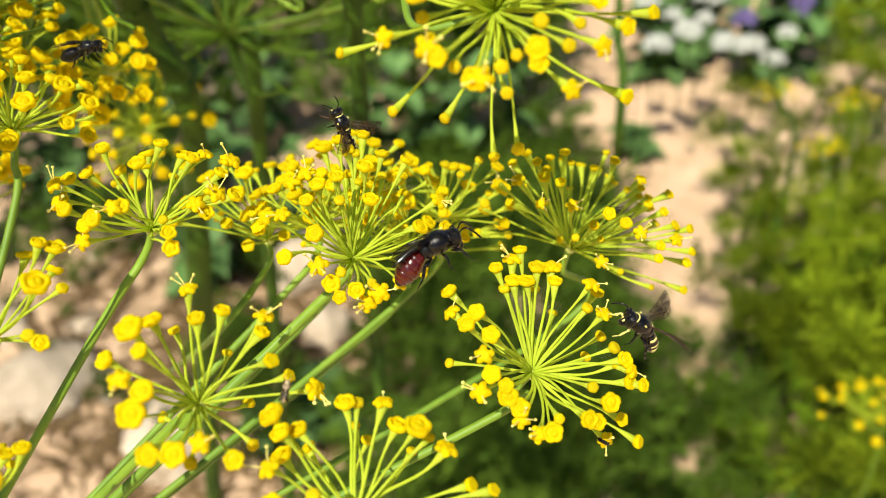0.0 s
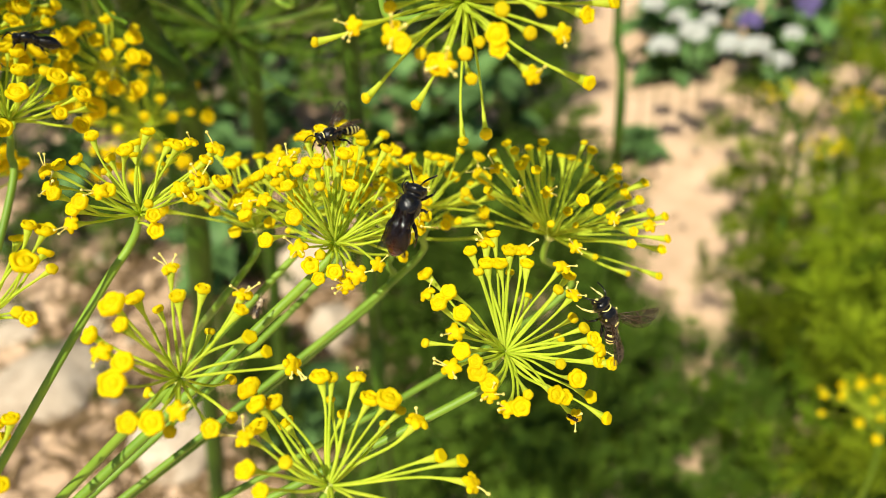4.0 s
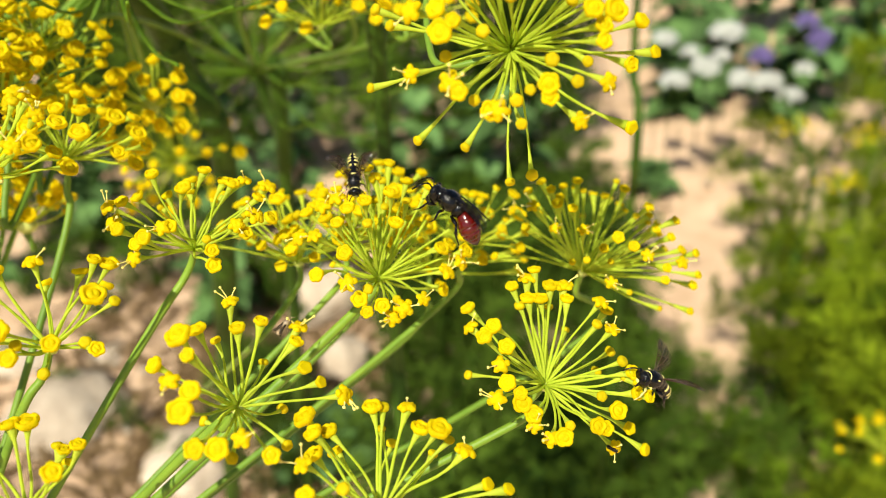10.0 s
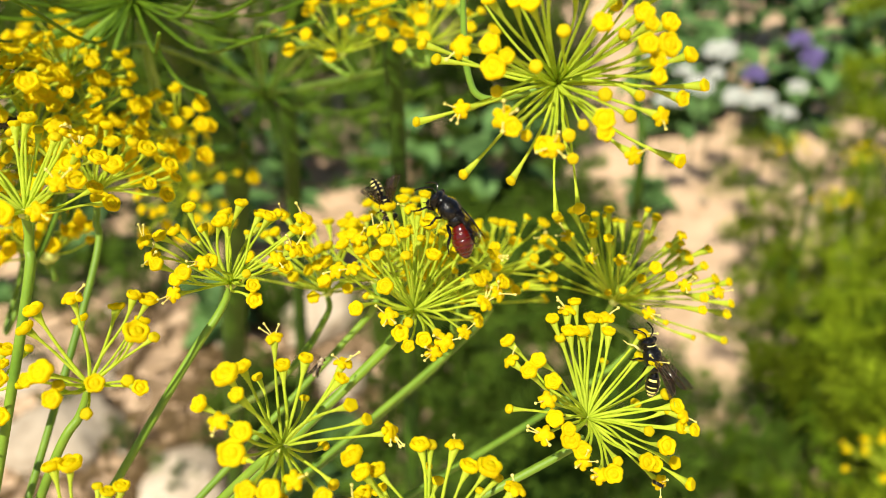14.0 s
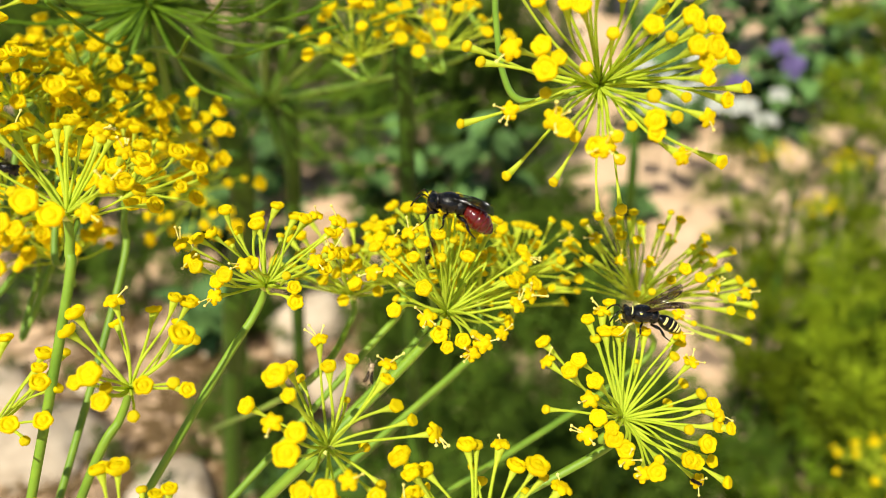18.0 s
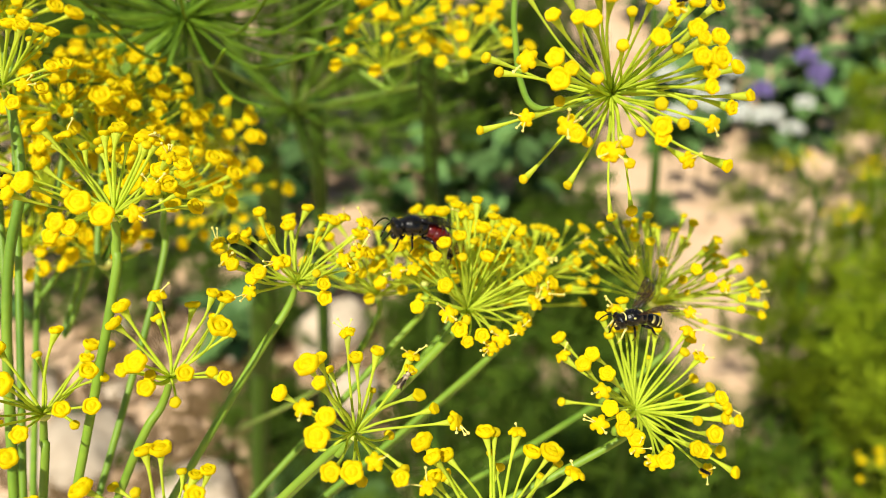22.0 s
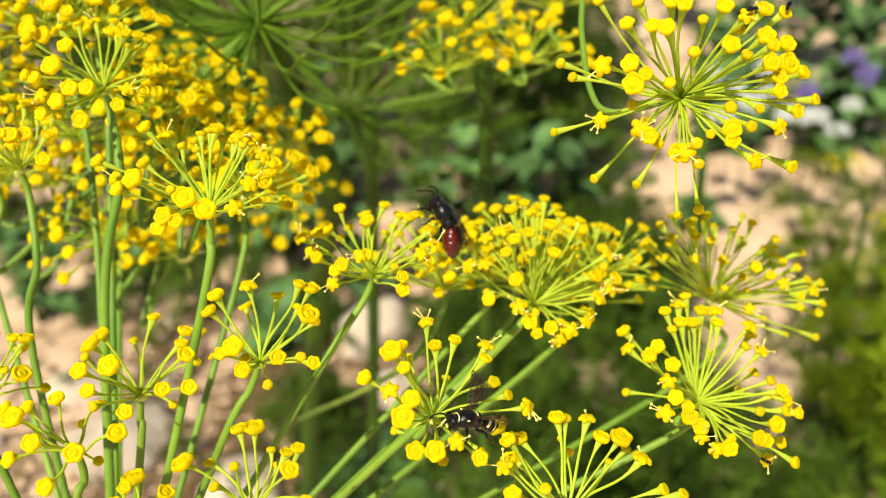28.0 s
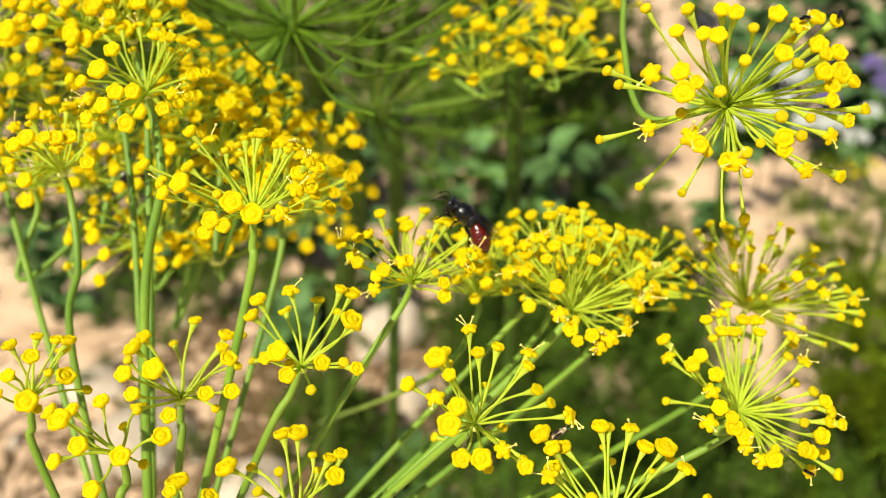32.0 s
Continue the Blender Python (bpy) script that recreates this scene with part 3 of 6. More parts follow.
FLOWERS_A1 = [(66, 80, 11.1), (83, 67, 10.6), (93, 78, 10.8), (101, 79, 10.7), (120, 79, 10.6), (123, 73, 10.8), (122, 88, 10.6), (131, 63, 11.0), (70, 61, 9.2), (58, 46, 10.3), (61, 26, 7.8), (-2, 54, 9.9), (20, 15, 9.8), (-28, 57, 8.0), (18, 77, 8.0), (-80, 21, 10.5), (-77, 14, 9.4), (-92, 33, 11.8), (-100, 33, 10.1), (-35, 57, 9.8), (-158, 41, 11.0), (-177, 47, 10.6), (-112, 48, 10.0), (-169, 52, 10.6), (163, 58, 8.7), (166, 66, 11.0), (170, 74, 10.6), (135, 60, 10.6)]
umbellet((-0.0332, 0.0799, 0.5468), (0.38, 0.24, 0.89), FLOWERS_A1, "sdsdddssdddddbbsdsddssddbddd", [(-0.0409, 0.0728, 0.5351)], LABEL_A, more=8)
FLOWERS_B1 = [(-107, 30, 9.7), (-91, 51, 9.9), (-83, 60, 8.9), (-148, 76, 9.9), (-169, 57, 10.1), (165, 19, 10.8), (150, 26, 11.0), (170, 61, 9.9), (46, 28, 11.3), (120, 38, 8.4), (-119, 117, 8.1), (-20, 66, 10.8), (-14, 59, 11.0), (-5, 63, 9.1), (-2, 69, 10.8), (17, 56, 10.9), (44, 53, 8.7), (45, 57, 10.9), (18, 76, 8.6)]
umbellet((-0.0456, 0.0646, 0.5436), (0.38, 0.21, 0.90), FLOWERS_B1, "sDddddddDbbdDbddbdb", [(-0.0510, 0.0601, 0.5335)], LABEL_B)
FLOWERS_E1 = [(-178, 23, 10.0), (-151, 65, 8.3), (-97, 36, 9.2), (-86, 44, 8.9), (-62, 46, 9.0), (-30, 50, 11.4), (-7, 41, 11.4), (-16, 58, 11.3), (-17, 70, 8.9), (11, 66, 10.8), (36, 54, 10.9), (47, 67, 8.9), (56, 57, 11.0), (136, 36, 9.6), (127, 36, 8.2), (66, 38, 11.2), (111, 54, 8.0), (136, 48, 10.8)]
umbellet((-0.0612, 0.0634, 0.5390), (0.18, 0.13, 0.98), FLOWERS_E1, "dbdDbdDdbddbdddDeb", [(-0.0620, 0.0609, 0.5313)], LABEL_E)
FLOWERS_G1 = [(-133, 18, 6.7), (-87, 34, 7.6), (-84, 46, 9.2), (-39, 34, 9.5), (-3, 45, 9.3), (-51, 71, 7.1), (9, 73, 9.4), (66, 56, 9.5), (48, 69, 7.5), (-159, 97, 6.5), (31, 55, 9.8), (-172, 87, 8.4)]
umbellet((-0.0647, 0.0527, 0.5395), (-0.01, 0.07, 1.00), FLOWERS_G1, "dddDdddDbbDd", [(-0.0655, 0.0501, 0.5307)], LABEL_G)
FLOWERS_H1 = [(-124, 37, 9.0), (-138, 29, 8.9), (-174, 61, 7.4), (147, 22, 7.2), (138, 27, 8.2), (34, 29, 10.2), (-46, 33, 7.7), (176, 79, 7.2), (-89, 72, 9.4), (-118, 80, 7.8), (-78, 69, 5.2), (48, 49, 9.6), (21, 67, 9.6), (-22, 70, 9.6)]
umbellet((-0.0434, 0.0487, 0.5353), (0.32, 0.22, 0.92), FLOWERS_H1, "dDbddDbbDbbddd", [(-0.0475, 0.0473, 0.5284)], LABEL_H)
FLOWERS_I1 = [(-167, 24, 7.8), (161, 32, 7.8), (151, 39, 8.2), (177, 69, 8.1), (-109, 26, 7.3), (32, 22, 8.7), (60, 34, 6.9), (67, 46, 8.5), (3, 38, 8.3), (26, 58, 8.8), (-2, 54, 8.5), (35, 67, 6.7), (114, 82, 6.4), (-73, 48, 7.0)]
umbellet((-0.0792, 0.0605, 0.5406), (0.17, 0.14, 0.98), FLOWERS_I1, "ddddddbDdDdbbd", [(-0.0793, 0.0584, 0.5310)], LABEL_I)
FLOWERS_J1 = [(-151, 38, 5.6), (-74, 14, 6.9), (-97, 45, 3.9), (143, 42, 5.1), (71, 44, 6.9), (29, 47, 6.9), (-28, 47, 6.9)]
umbellet((-0.0563, 0.0458, 0.5346), (0.31, 0.02, 0.95), FLOWERS_J1, "Dddddsd", [(-0.0595, 0.0451, 0.5253)], LABEL_J)
FLOWERS_U1 = [(161, 11, 9.9), (120, 24, 9.8), (76, 42, 11.0), (117, 31, 9.7), (-134, 46, 8.9), (-92, 38, 12.1), (-122, 46, 10.7), (-37, 58, 11.4), (-63, 65, 11.5), (-54, 69, 11.2), (-76, 64, 13.7), (4, 62, 11.6), (-8, 73, 11.3), (-10, 80, 11.5), (0, 75, 11.4), (16, 68, 11.5), (33, 68, 11.2), (46, 56, 11.5), (56, 57, 11.7), (174, 52, 10.3), (-150, 48, 8.3), (-163, 60, 8.2), (95, 67, 8.0), (-112, 50, 10.8), (106, 52, 9.7), (-15, 56, 8.8)]
umbellet((-0.0514, 0.0723, 0.5609), (0.10, 0.11, 0.99), FLOWERS_U1, "dssdbdsDsddDdddDssddbbdddb", [(-0.0533, 0.0683, 0.5485)], LABEL_U, thick=0.00055, more=18)
FLOWERS_V1 = [(-61, 42, 10.8), (-60, 47, 10.3), (-3, 61, 11.5), (-53, 67, 9.6), (-14, 68, 11.9), (7, 75, 11.5), (18, 76, 12.0), (-1, 82, 12.0), (93, 22, 7.9), (103, 43, 8.7), (103, 52, 9.2), (93, 75, 6.8), (40, 81, 11.5), (169, 61, 8.3), (10, 94, 11.8), (-13, 78, 11.5), (-14, 89, 11.8), (-12, 94, 9.5), (-146, 44, 10.8), (-163, 42, 10.6), (-124, 45, 10.7), (49, 85, 11.5), (99, 77, 8.2), (7, 49, 11.5), (32, 89, 11.8)]
umbellet((-0.0690, 0.0884, 0.5706), (-0.07, 0.08, 0.99), FLOWERS_V1, "ddDdddDdddddsbDsdbdssdddd", [(-0.0668, 0.0820, 0.5598), (-0.0694, 0.0744, 0.5439)], LABEL_V, thick=0.00062, more=20)
FLOWERS_W1 = [(0, 42, 10.7), (14, 54, 11.1), (3, 57, 10.9), (35, 8, 8.1), (27, 56, 11.1), (34, 58, 11.1), (44, 59, 10.7), (-20, 11, 8.4), (98, 52, 6.4), (-39, 70, 6.6), (-45, 55, 8.1), (-179, 57, 9.9), (103, 10, 9.6), (-52, 47, 9.5), (-175, 44, 10.2), (-48, 67, 9.0), (8, 81, 11.1), (33, 63, 10.7), (48, 79, 11.1)]
umbellet((-0.0812, 0.0839, 0.5609), (-0.14, 0.16, 0.98), FLOWERS_W1, "sDdsdDddddddddssdsd", [(-0.0787, 0.0774, 0.5499), (-0.0795, 0.0715, 0.5381)], LABEL_W, more=16)
FLOWERS_D1 = [(-108, 63, 14.2), (-76, 43, 16.5), (-117, 52, 14.7), (-125, 45, 14.9), (-81, 32, 16.9), (-63, 33, 16.7), (-48, 30, 17.0), (-134, 35, 13.3), (-146, 29, 13.7), (-48, 42, 16.7), (-29, 36, 17.0), (-63, 51, 17.0), (-104, 81, 13.9), (-87, 87, 13.7), (-28, 51, 13.8), (-19, 47, 13.9), (-11, 41, 17.0), (0, 44, 13.4), (-3, 35, 17.4), (10, 38, 17.1), (19, 42, 17.4), (-2, 55, 16.5), (16, 61, 13.6), (60, 89, 12.4), (65, 86, 16.4), (78, 72, 16.5), (71, 74, 15.9), (48, 50, 17.1), (33, 49, 17.1), (30, 54, 17.2)]
FLOWERS_D2 = [(80, 56, 14.7), (82, 61, 16.4), (87, 49, 13.8), (96, 45, 15.4), (128, 75, 15.7), (109, 31, 13.7), (145, 22, 13.8), (174, 18, 12.0), (172, 73, 15.3), (176, 82, 12.0), (150, 76, 14.8), (123, 71, 12.9)]
umbellet((0.0181, 0.0981, 0.5315), (0.19, -0.10, 0.98), FLOWERS_D1 + FLOWERS_D2, "ssdddddddssdbebbdbddssbbeedsdddedddsdddbdb", [(0.0161, 0.0977, 0.5159)], LABEL_D, more=34, big=0.8)
wild_umbellet((-0.0566, 0.1339, 0.5428), (0.02, -0.60, 0.80), 7.9, 26, 1, (-0.0640, 0.1497, 0.5405), LABEL_X2, (-0.0642, 0.1484, 0.5635), big=1.4, knob=2.2)
wild_umbellet((-0.0732, 0.1873, 0.5047), (0.02, -0.64, 0.77), 14.5, 40, 2, (-0.0792, 0.1998, 0.5043), LABEL_X3, (-0.0642, 0.1484, 0.5635), big=1.4, knob=2.2)
wild_umbellet((-0.0251, 0.1001, 0.5315), (0.10, 0.44, 0.89), 13.0, 34, 3, (-0.0331, 0.0924, 0.5199), LABEL_K, (-0.0742, 0.1676, 0.4418))
wild_umbellet((-0.0053, 0.1042, 0.5274), (0.15, 0.61, 0.78), 15.3, 30, 4, (-0.0115, 0.0954, 0.5176), LABEL_K)
wild_umbellet((-0.0549, 0.0965, 0.5507), (0.10, 0.26, 0.96), 10.5, 32, 5, (-0.0562, 0.0891, 0.5384), LABEL_Y, big=1.2)
wild_umbellet((-0.1067, 0.1181, 0.5616), (0.11, 0.21, 0.97), 10.8, 35, 6, (-0.1071, 0.1087, 0.5465), LABEL_Y, big=1.2)
wild_umbellet((-0.0777, 0.1062, 0.5728), (-0.08, 0.10, 0.99), 9.5, 40, 7, (-0.0749, 0.0981, 0.5596), LABEL_Y, big=1.2)
wild_umbellet((-0.0855, 0.1115, 0.5340), (-0.18, -0.05, 0.98), 12.3, 35, 8, (-0.0842, 0.1047, 0.5226), LABEL_Y, big=1.2)
wild_umbellet((-0.0679, 0.1087, 0.5532), (0.11, 0.21, 0.97), 10.8, 40, 9, (-0.0670, 0.0998, 0.5389), LABEL_Y, (-0.0642, 0.1484, 0.5635), big=1.2)
wild_umbellet((-0.0115, 0.1498, 0.5540), (0.10, 0.16, 0.98), 12.2, 26, 10, (-0.0271, 0.1701, 0.5530), LABEL_Z, (-0.0660, 0.2478, 0.5068), big=1.25)
wild_umbellet((-0.0264, 0.1461, 0.5536), (-0.10, 0.15, 0.98), 11.5, 22, 11, (-0.0456, 0.1645, 0.5534), LABEL_Z, (-0.0660, 0.2478, 0.5068), big=1.25)
wild_umbellet((-0.0049, 0.1692, 0.5601), (0.02, 0.11, 0.99), 11.1, 22, 12, (-0.0078, 0.1703, 0.5451), LABEL_Z, (-0.0660, 0.2478, 0.5068), big=1.25)
wild_umbellet((-0.0877, 0.1642, 0.5447), (0.01, 0.01, 1.00), 13.0, 26, 13, (-0.0866, 0.1717, 0.5471), LABEL_X3, (-0.0642, 0.1484, 0.5635), big=1.4, knob=2.2)
wild_umbellet((-0.0175, 0.0965, 0.5363), (-0.00, 0.44, 0.90), 9.9, 26, 31, (-0.0246, 0.0914, 0.5252), LABEL_K)
wild_umbellet((-0.0843, 0.1043, 0.5734), (-0.08, 0.10, 0.99), 9.4, 35, 32, (-0.0775, 0.0956, 0.5560), LABEL_Y, big=1.2)
wild_umbellet((-0.0717, 0.1068, 0.5603), (0.02, 0.11, 0.99), 9.0, 35, 33, (-0.0716, 0.0983, 0.5449), LABEL_Y, (-0.0642, 0.1484, 0.5635), big=1.2)
wild_umbellet((-0.1014, 0.1078, 0.5470), (0.02, 0.11, 0.99), 9.2, 29, 34, (-0.1000, 0.1003, 0.5346), LABEL_Y, (-0.0642, 0.1484, 0.5635), big=1.2)
wild_umbellet((-0.0632, 0.1185, 0.5506), (0.13, -0.03, 0.99), 9.0, 24, 35, (-0.0619, 0.1387, 0.5579), LABEL_Z, (-0.0660, 0.2478, 0.5068), big=1.25)
wild_umbellet((-0.0815, 0.1184, 0.5290), (0.03, -0.03, 1.00), 9.2, 27, 36, (-0.0823, 0.1118, 0.5178), LABEL_Y, (-0.0642, 0.1484, 0.5635), big=1.2)
wild_umbellet((-0.0231, 0.1570, 0.5592), (0.03, -0.03, 1.00), 11.1, 24, 38, (-0.0277, 0.1865, 0.5351), LABEL_Z, (-0.0660, 0.2478, 0.5068), big=1.25)
wild_umbellet((-0.1041, 0.1244, 0.5540), (0.02, 0.11, 0.99), 9.9, 29, 41, (-0.1028, 0.1132, 0.5364), LABEL_Y, (-0.0642, 0.1484, 0.5635), big=1.2)
wild_umbellet((-0.0902, 0.1169, 0.5516), (0.02, 0.11, 0.99), 9.5, 32, 42, (-0.0896, 0.1088, 0.5367), LABEL_Y, (-0.0642, 0.1484, 0.5635), big=1.2)
wild_umbellet((-0.0821, 0.1158, 0.5434), (0.12, 0.11, 0.99), 9.7, 32, 43, (-0.0820, 0.1074, 0.5282), LABEL_Y, (-0.0642, 0.1484, 0.5635), big=1.2)
wild_umbellet((-0.0676, 0.1229, 0.5568), (0.11, 0.21, 0.97), 9.1, 29, 44, (-0.0678, 0.1118, 0.5377), LABEL_Y, (-0.0642, 0.1484, 0.5635), big=1.2)
wild_umbellet((-0.1024, 0.1252, 0.5386), (0.02, 0.11, 0.99), 10.4, 29, 45, (-0.1018, 0.1165, 0.5246), LABEL_Y, (-0.0642, 0.1484, 0.5635), big=1.2)
wild_umbellet((-0.1103, 0.1184, 0.5704), (0.21, 0.21, 0.95), 10.5, 29, 46, (-0.1089, 0.1069, 0.5505), LABEL_Y, (-0.0642, 0.1484, 0.5635), big=1.2)
wild_umbellet((-0.0131, 0.1045, 0.5345), (0.00, 0.34, 0.94), 11.4, 28, 51, (-0.0185, 0.0959, 0.5217), LABEL_K)
wild_umbellet((0.0000, 0.1019, 0.5340), (0.10, 0.44, 0.89), 10.4, 24, 52, (-0.0078, 0.0960, 0.5218), LABEL_K)
wild_umbellet((0.2206, 0.3073, 0.2770), (0.00, 0.25, 0.97), 23.4, 26, 17, (0.2216, 0.2907, 0.2533), LABEL_FAR, (0.2216, 0.2907, -0.0100), big=2.0)
wild_umbellet((0.3212, 0.7449, 0.2560), (0.00, 0.25, 0.97), 18.5, 18, 18, (0.3257, 0.7321, 0.2211), LABEL_FAR, (0.3257, 0.7321, -0.0100), big=2.0)
wild_umbellet((0.3427, 0.6722, 0.2350), (0.00, 0.25, 0.97), 18.4, 18, 19, (0.3433, 0.6516, 0.2056), LABEL_FAR, (0.3433, 0.6516, -0.0100), big=2.0)
wild_umbellet((0.3712, 0.6958, 0.2687), (0.00, 0.25, 0.97), 18.5, 18, 20, (0.3681, 0.6752, 0.2392), LABEL_FAR, (0.3681, 0.6752, -0.0100), big=2.0)
wild_umbellet((-0.0736, 0.1133, 0.5300), (-0.21, 0.33, 0.92), 7.6, 20, 16, (-0.0768, 0.1222, 0.5327), LABEL_X3, (-0.0642, 0.1484, 0.5635), big=1.4, knob=2.2)
plant_main = [BASE + Vector((0, 0, 0.002)), BASE + Vector((-0.004, 0.004, -0.06)), Vector((-0.098, 0.079, 0.25)), Vector((-0.118, 0.099, -0.01))]


# ---------------------------------------------------------------- plants behind
def plant_stem(points, r0, r1, label, mat=None, name="dill_plant"):
    bm = bmesh.new()
    pts = bezier(points, 10)
    n = len(pts)
    tube(bm, pts, [r0 + (r1 - r0) * i / (n - 1) for i in range(n)], 12, 0.03)
    foot = Vector(points[-1])
    thing = new(name)
    thing.location = foot
    part("stem", bm, mat or STEM, thing, m=Matrix.Translation(-foot))
    for k in (0.3, 0.55, 0.8):
        q = int(n * k)
        bm = bmesh.new()
        r = (r0 + (r1 - r0) * k) * 1.12
        tube(bm, [p - foot for p in pts[q : q + 4]], [r * 0.9, r * 1.1, r * 1.05, r], 10)
        part("leaf_sheath", bm, STEM, thing)
    return tagged(thing, label, "dill plant", "tall dill plants")


def frond_meshes(mat, needles, name, thick=0.0011):
    """Feathery leaves: a spine with whorls of fine threads."""
    out = []
    for k in range(5):
        rng = random.Random(40 + k)
        bm = bmesh.new()
        length = 0.10
        spine = [Vector((0.012 * math.sin(t * 2 + k) + 0.03 * t * t, 0, length * t)) for t in (0, 0.25, 0.5, 0.75, 1)]
        tube(bm, spine, [0.0011, 0.0009, 0.0007, 0.0005, 0.0003], 4)
        for j in range(7):
            t = 0.2 + 0.8 * j / 6
            p = spine[0].lerp(spine[-1], t)
            a = rng.uniform(0, 6.28)
            w = Vector((math.cos(a), math.sin(a), rng.uniform(0.2, 0.8))).normalized()
            end = p + w * (0.036 * (1.1 - t) + 0.004)
            tube(bm, [p, end], [0.0006, 0.0004], 3)
            for c, share in ((end, 0.6), (p.lerp(end, 0.5), 0.4)):
                for i in range(int(needles * share)):
                    v = Vector((rng.gauss(0, 1), rng.gauss(0, 1), rng.gauss(0.35, 1))).normalized()
                    tip = c + v * rng.uniform(0.010, 0.024)
                    s = v.orthogonal().normalized() * thick
                    s2 = v.cross(s)
                    a1, a2, a3, a4 = (bm.verts.new(x) for x in (c + s, c - s * 0.5 + s2, c - s * 0.5 - s2, tip))
                    for f in ((a1, a2, a4), (a2, a3, a4), (a3, a1, a4)):
                        bm.faces.new(f)
        out.append(mesh_of(name, bm, mat, False))
    return out


FRONDS, FRONDS_SHADED = frond_meshes(FROND, 34, "frond"), frond_meshes(FROND_SHADED, 15, "frond", 0.0017)


def tuft_meshes():
    """Stars of forked threads: the leaf tips of the dill in the sunlit colour, opening along +z."""
    out = []
    for k in range(4):
        rng = random.Random(140 + k)
        bm = bmesh.new()
        for i in range(24):
            a, q = i * 2.399, math.sqrt((i + 0.5) / 24) * 1.5
            v = Vector((math.cos(a) * math.sin(q), math.sin(a) * math.sin(q), math.cos(q)))
            end = v * rng.uniform(0.016, 0.032)
            tube(bm, [Vector((0, 0, 0)), end * 0.5 + Vector((0, 0, 0.002)), end], [0.0009, 0.0007, 0.0004], 3)
            for j in range(5):
                c = end * (0.4 + 0.13 * j)
                w = (v + Vector((rng.gauss(0, 0.6), rng.gauss(0, 0.6), rng.gauss(0.2, 0.5)))).normalized()
                tube(bm, [c, c + w * rng.uniform(0.006, 0.013)], [0.0007, 0.0003], 3)
        out.append(mesh_of("leaf_tip", bm, FROND_LIT, False))
    return out


TUFTS = tuft_meshes()


def feathery_plant(x, y, height, count, seed, label, spread=0.6, tips=0):
    rng = random.Random(seed)
    thing = new("dill_plant")
    thing.location = (x, y, 0)
    bm = bmesh.new()
    lean = Vector((rng.uniform(-0.15, 0.15), rng.uniform(-0.15, 0.15), 1))
    tube(bm, [Vector((0, 0, -0.01)), lean * height * 0.5, lean * height * 0.95], [0.003, 0.0024, 0.0012], 7)
    part("stem", bm, STEM, thing)
    for i in range(count):
        t = 0.12 + 0.86 * i / count
        a = i * 2.4 + rng.uniform(-0.4, 0.4)
        w = Vector((math.cos(a), math.sin(a), rng.uniform(0.2, 0.9) + t))
        s = spread * rng.uniform(0.75, 1.25) * (1.15 - 0.45 * t)
        put("frond", rng.choice(FRONDS), thing, Matrix.Translation(lean * height * t) @ turned(w, rng.uniform(0, 6.28)) @ Matrix.Scale(s, 4))
    for i in range(tips):
        a, r = i * 2.399 + seed, 0.055 * math.sqrt((i + 0.3) / tips)
        at = lean * height * rng.uniform(0.85, 1.2) + Vector((math.cos(a) * r, math.sin(a) * r, 0))
        put("leaf_tip", rng.choice(TUFTS), thing, Matrix.Translation(at) @ turned((math.cos(a) * 0.6, math.sin(a) * 0.6 - 0.3, 1), a) @ Matrix.Scale(rng.uniform(0.7, 1.25), 4))
        bm = bmesh.new()
        tube(bm, [lean * height * 0.5, lean * height * 0.5 + (at - lean * height * 0.5) * 0.6 - Vector((0, 0, 0.006)), at], [0.0012, 0.001, 0.0009], 5)
        part("branch", bm, FROND, thing)
    return tagged(thing, label, "dill plant", "young dill plants in the bed")


def clump_meshes():
    """The whole foliage, in the shaded green, of a plant 0.3 m high, for plants far behind."""
    out = []
    for k in range(5):
        rng = random.Random(70 + k)
        bm = bmesh.new()
        for i in range(12):
            t = 0.12 + 0.86 * i / 12
            a = i * 2.4 + rng.uniform(-0.4, 0.4)
            w = Vector((math.cos(a), math.sin(a), rng.uniform(0.2, 0.9) + t))
            first = len(bm.verts)
            bm.from_mesh(rng.choice(FRONDS_SHADED))
            bm.verts.ensure_lookup_table()
            m = Matrix.Translation((0, 0, 0.3 * t)) @ turned(w, rng.uniform(0, 6.28)) @ Matrix.Scale(rng.uniform(0.75, 1.25) * (1.15 - 0.45 * t), 4)
            bmesh.ops.transform(bm, matrix=m, verts=bm.verts[first:])
        out.append(mesh_of("foliage", bm, FROND_SHADED, False))
    return out


CLUMPS = clump_meshes()


def shaded_plant(x, y, height, seed, label):
    rng = random.Random(seed)
    wide = 1.0 if height > 0.14 else 1.8  # low plants sprawl
    thing = new("dill_plant")
    thing.location = (x, y, 0)
    bm = bmesh.new()
    tube(bm, [Vector((0, 0, -0.01)), Vector((0, 0, height * 0.5)), Vector((0, 0, height * 0.95))], [0.003, 0.0024, 0.0012], 7)
    part("stem", bm, STEM, thing)
    ob = put("foliage", rng.choice(CLUMPS), thing, Matrix.Rotation(rng.uniform(0, 6.28), 4, "Z") @ Matrix.Diagonal((height * wide / 0.3, height * wide / 0.3, height / 0.3, 1)))
    tagged(ob, kind="stuff")
    return tagged(thing, label, "dill plant", "dill plants in the shade behind")


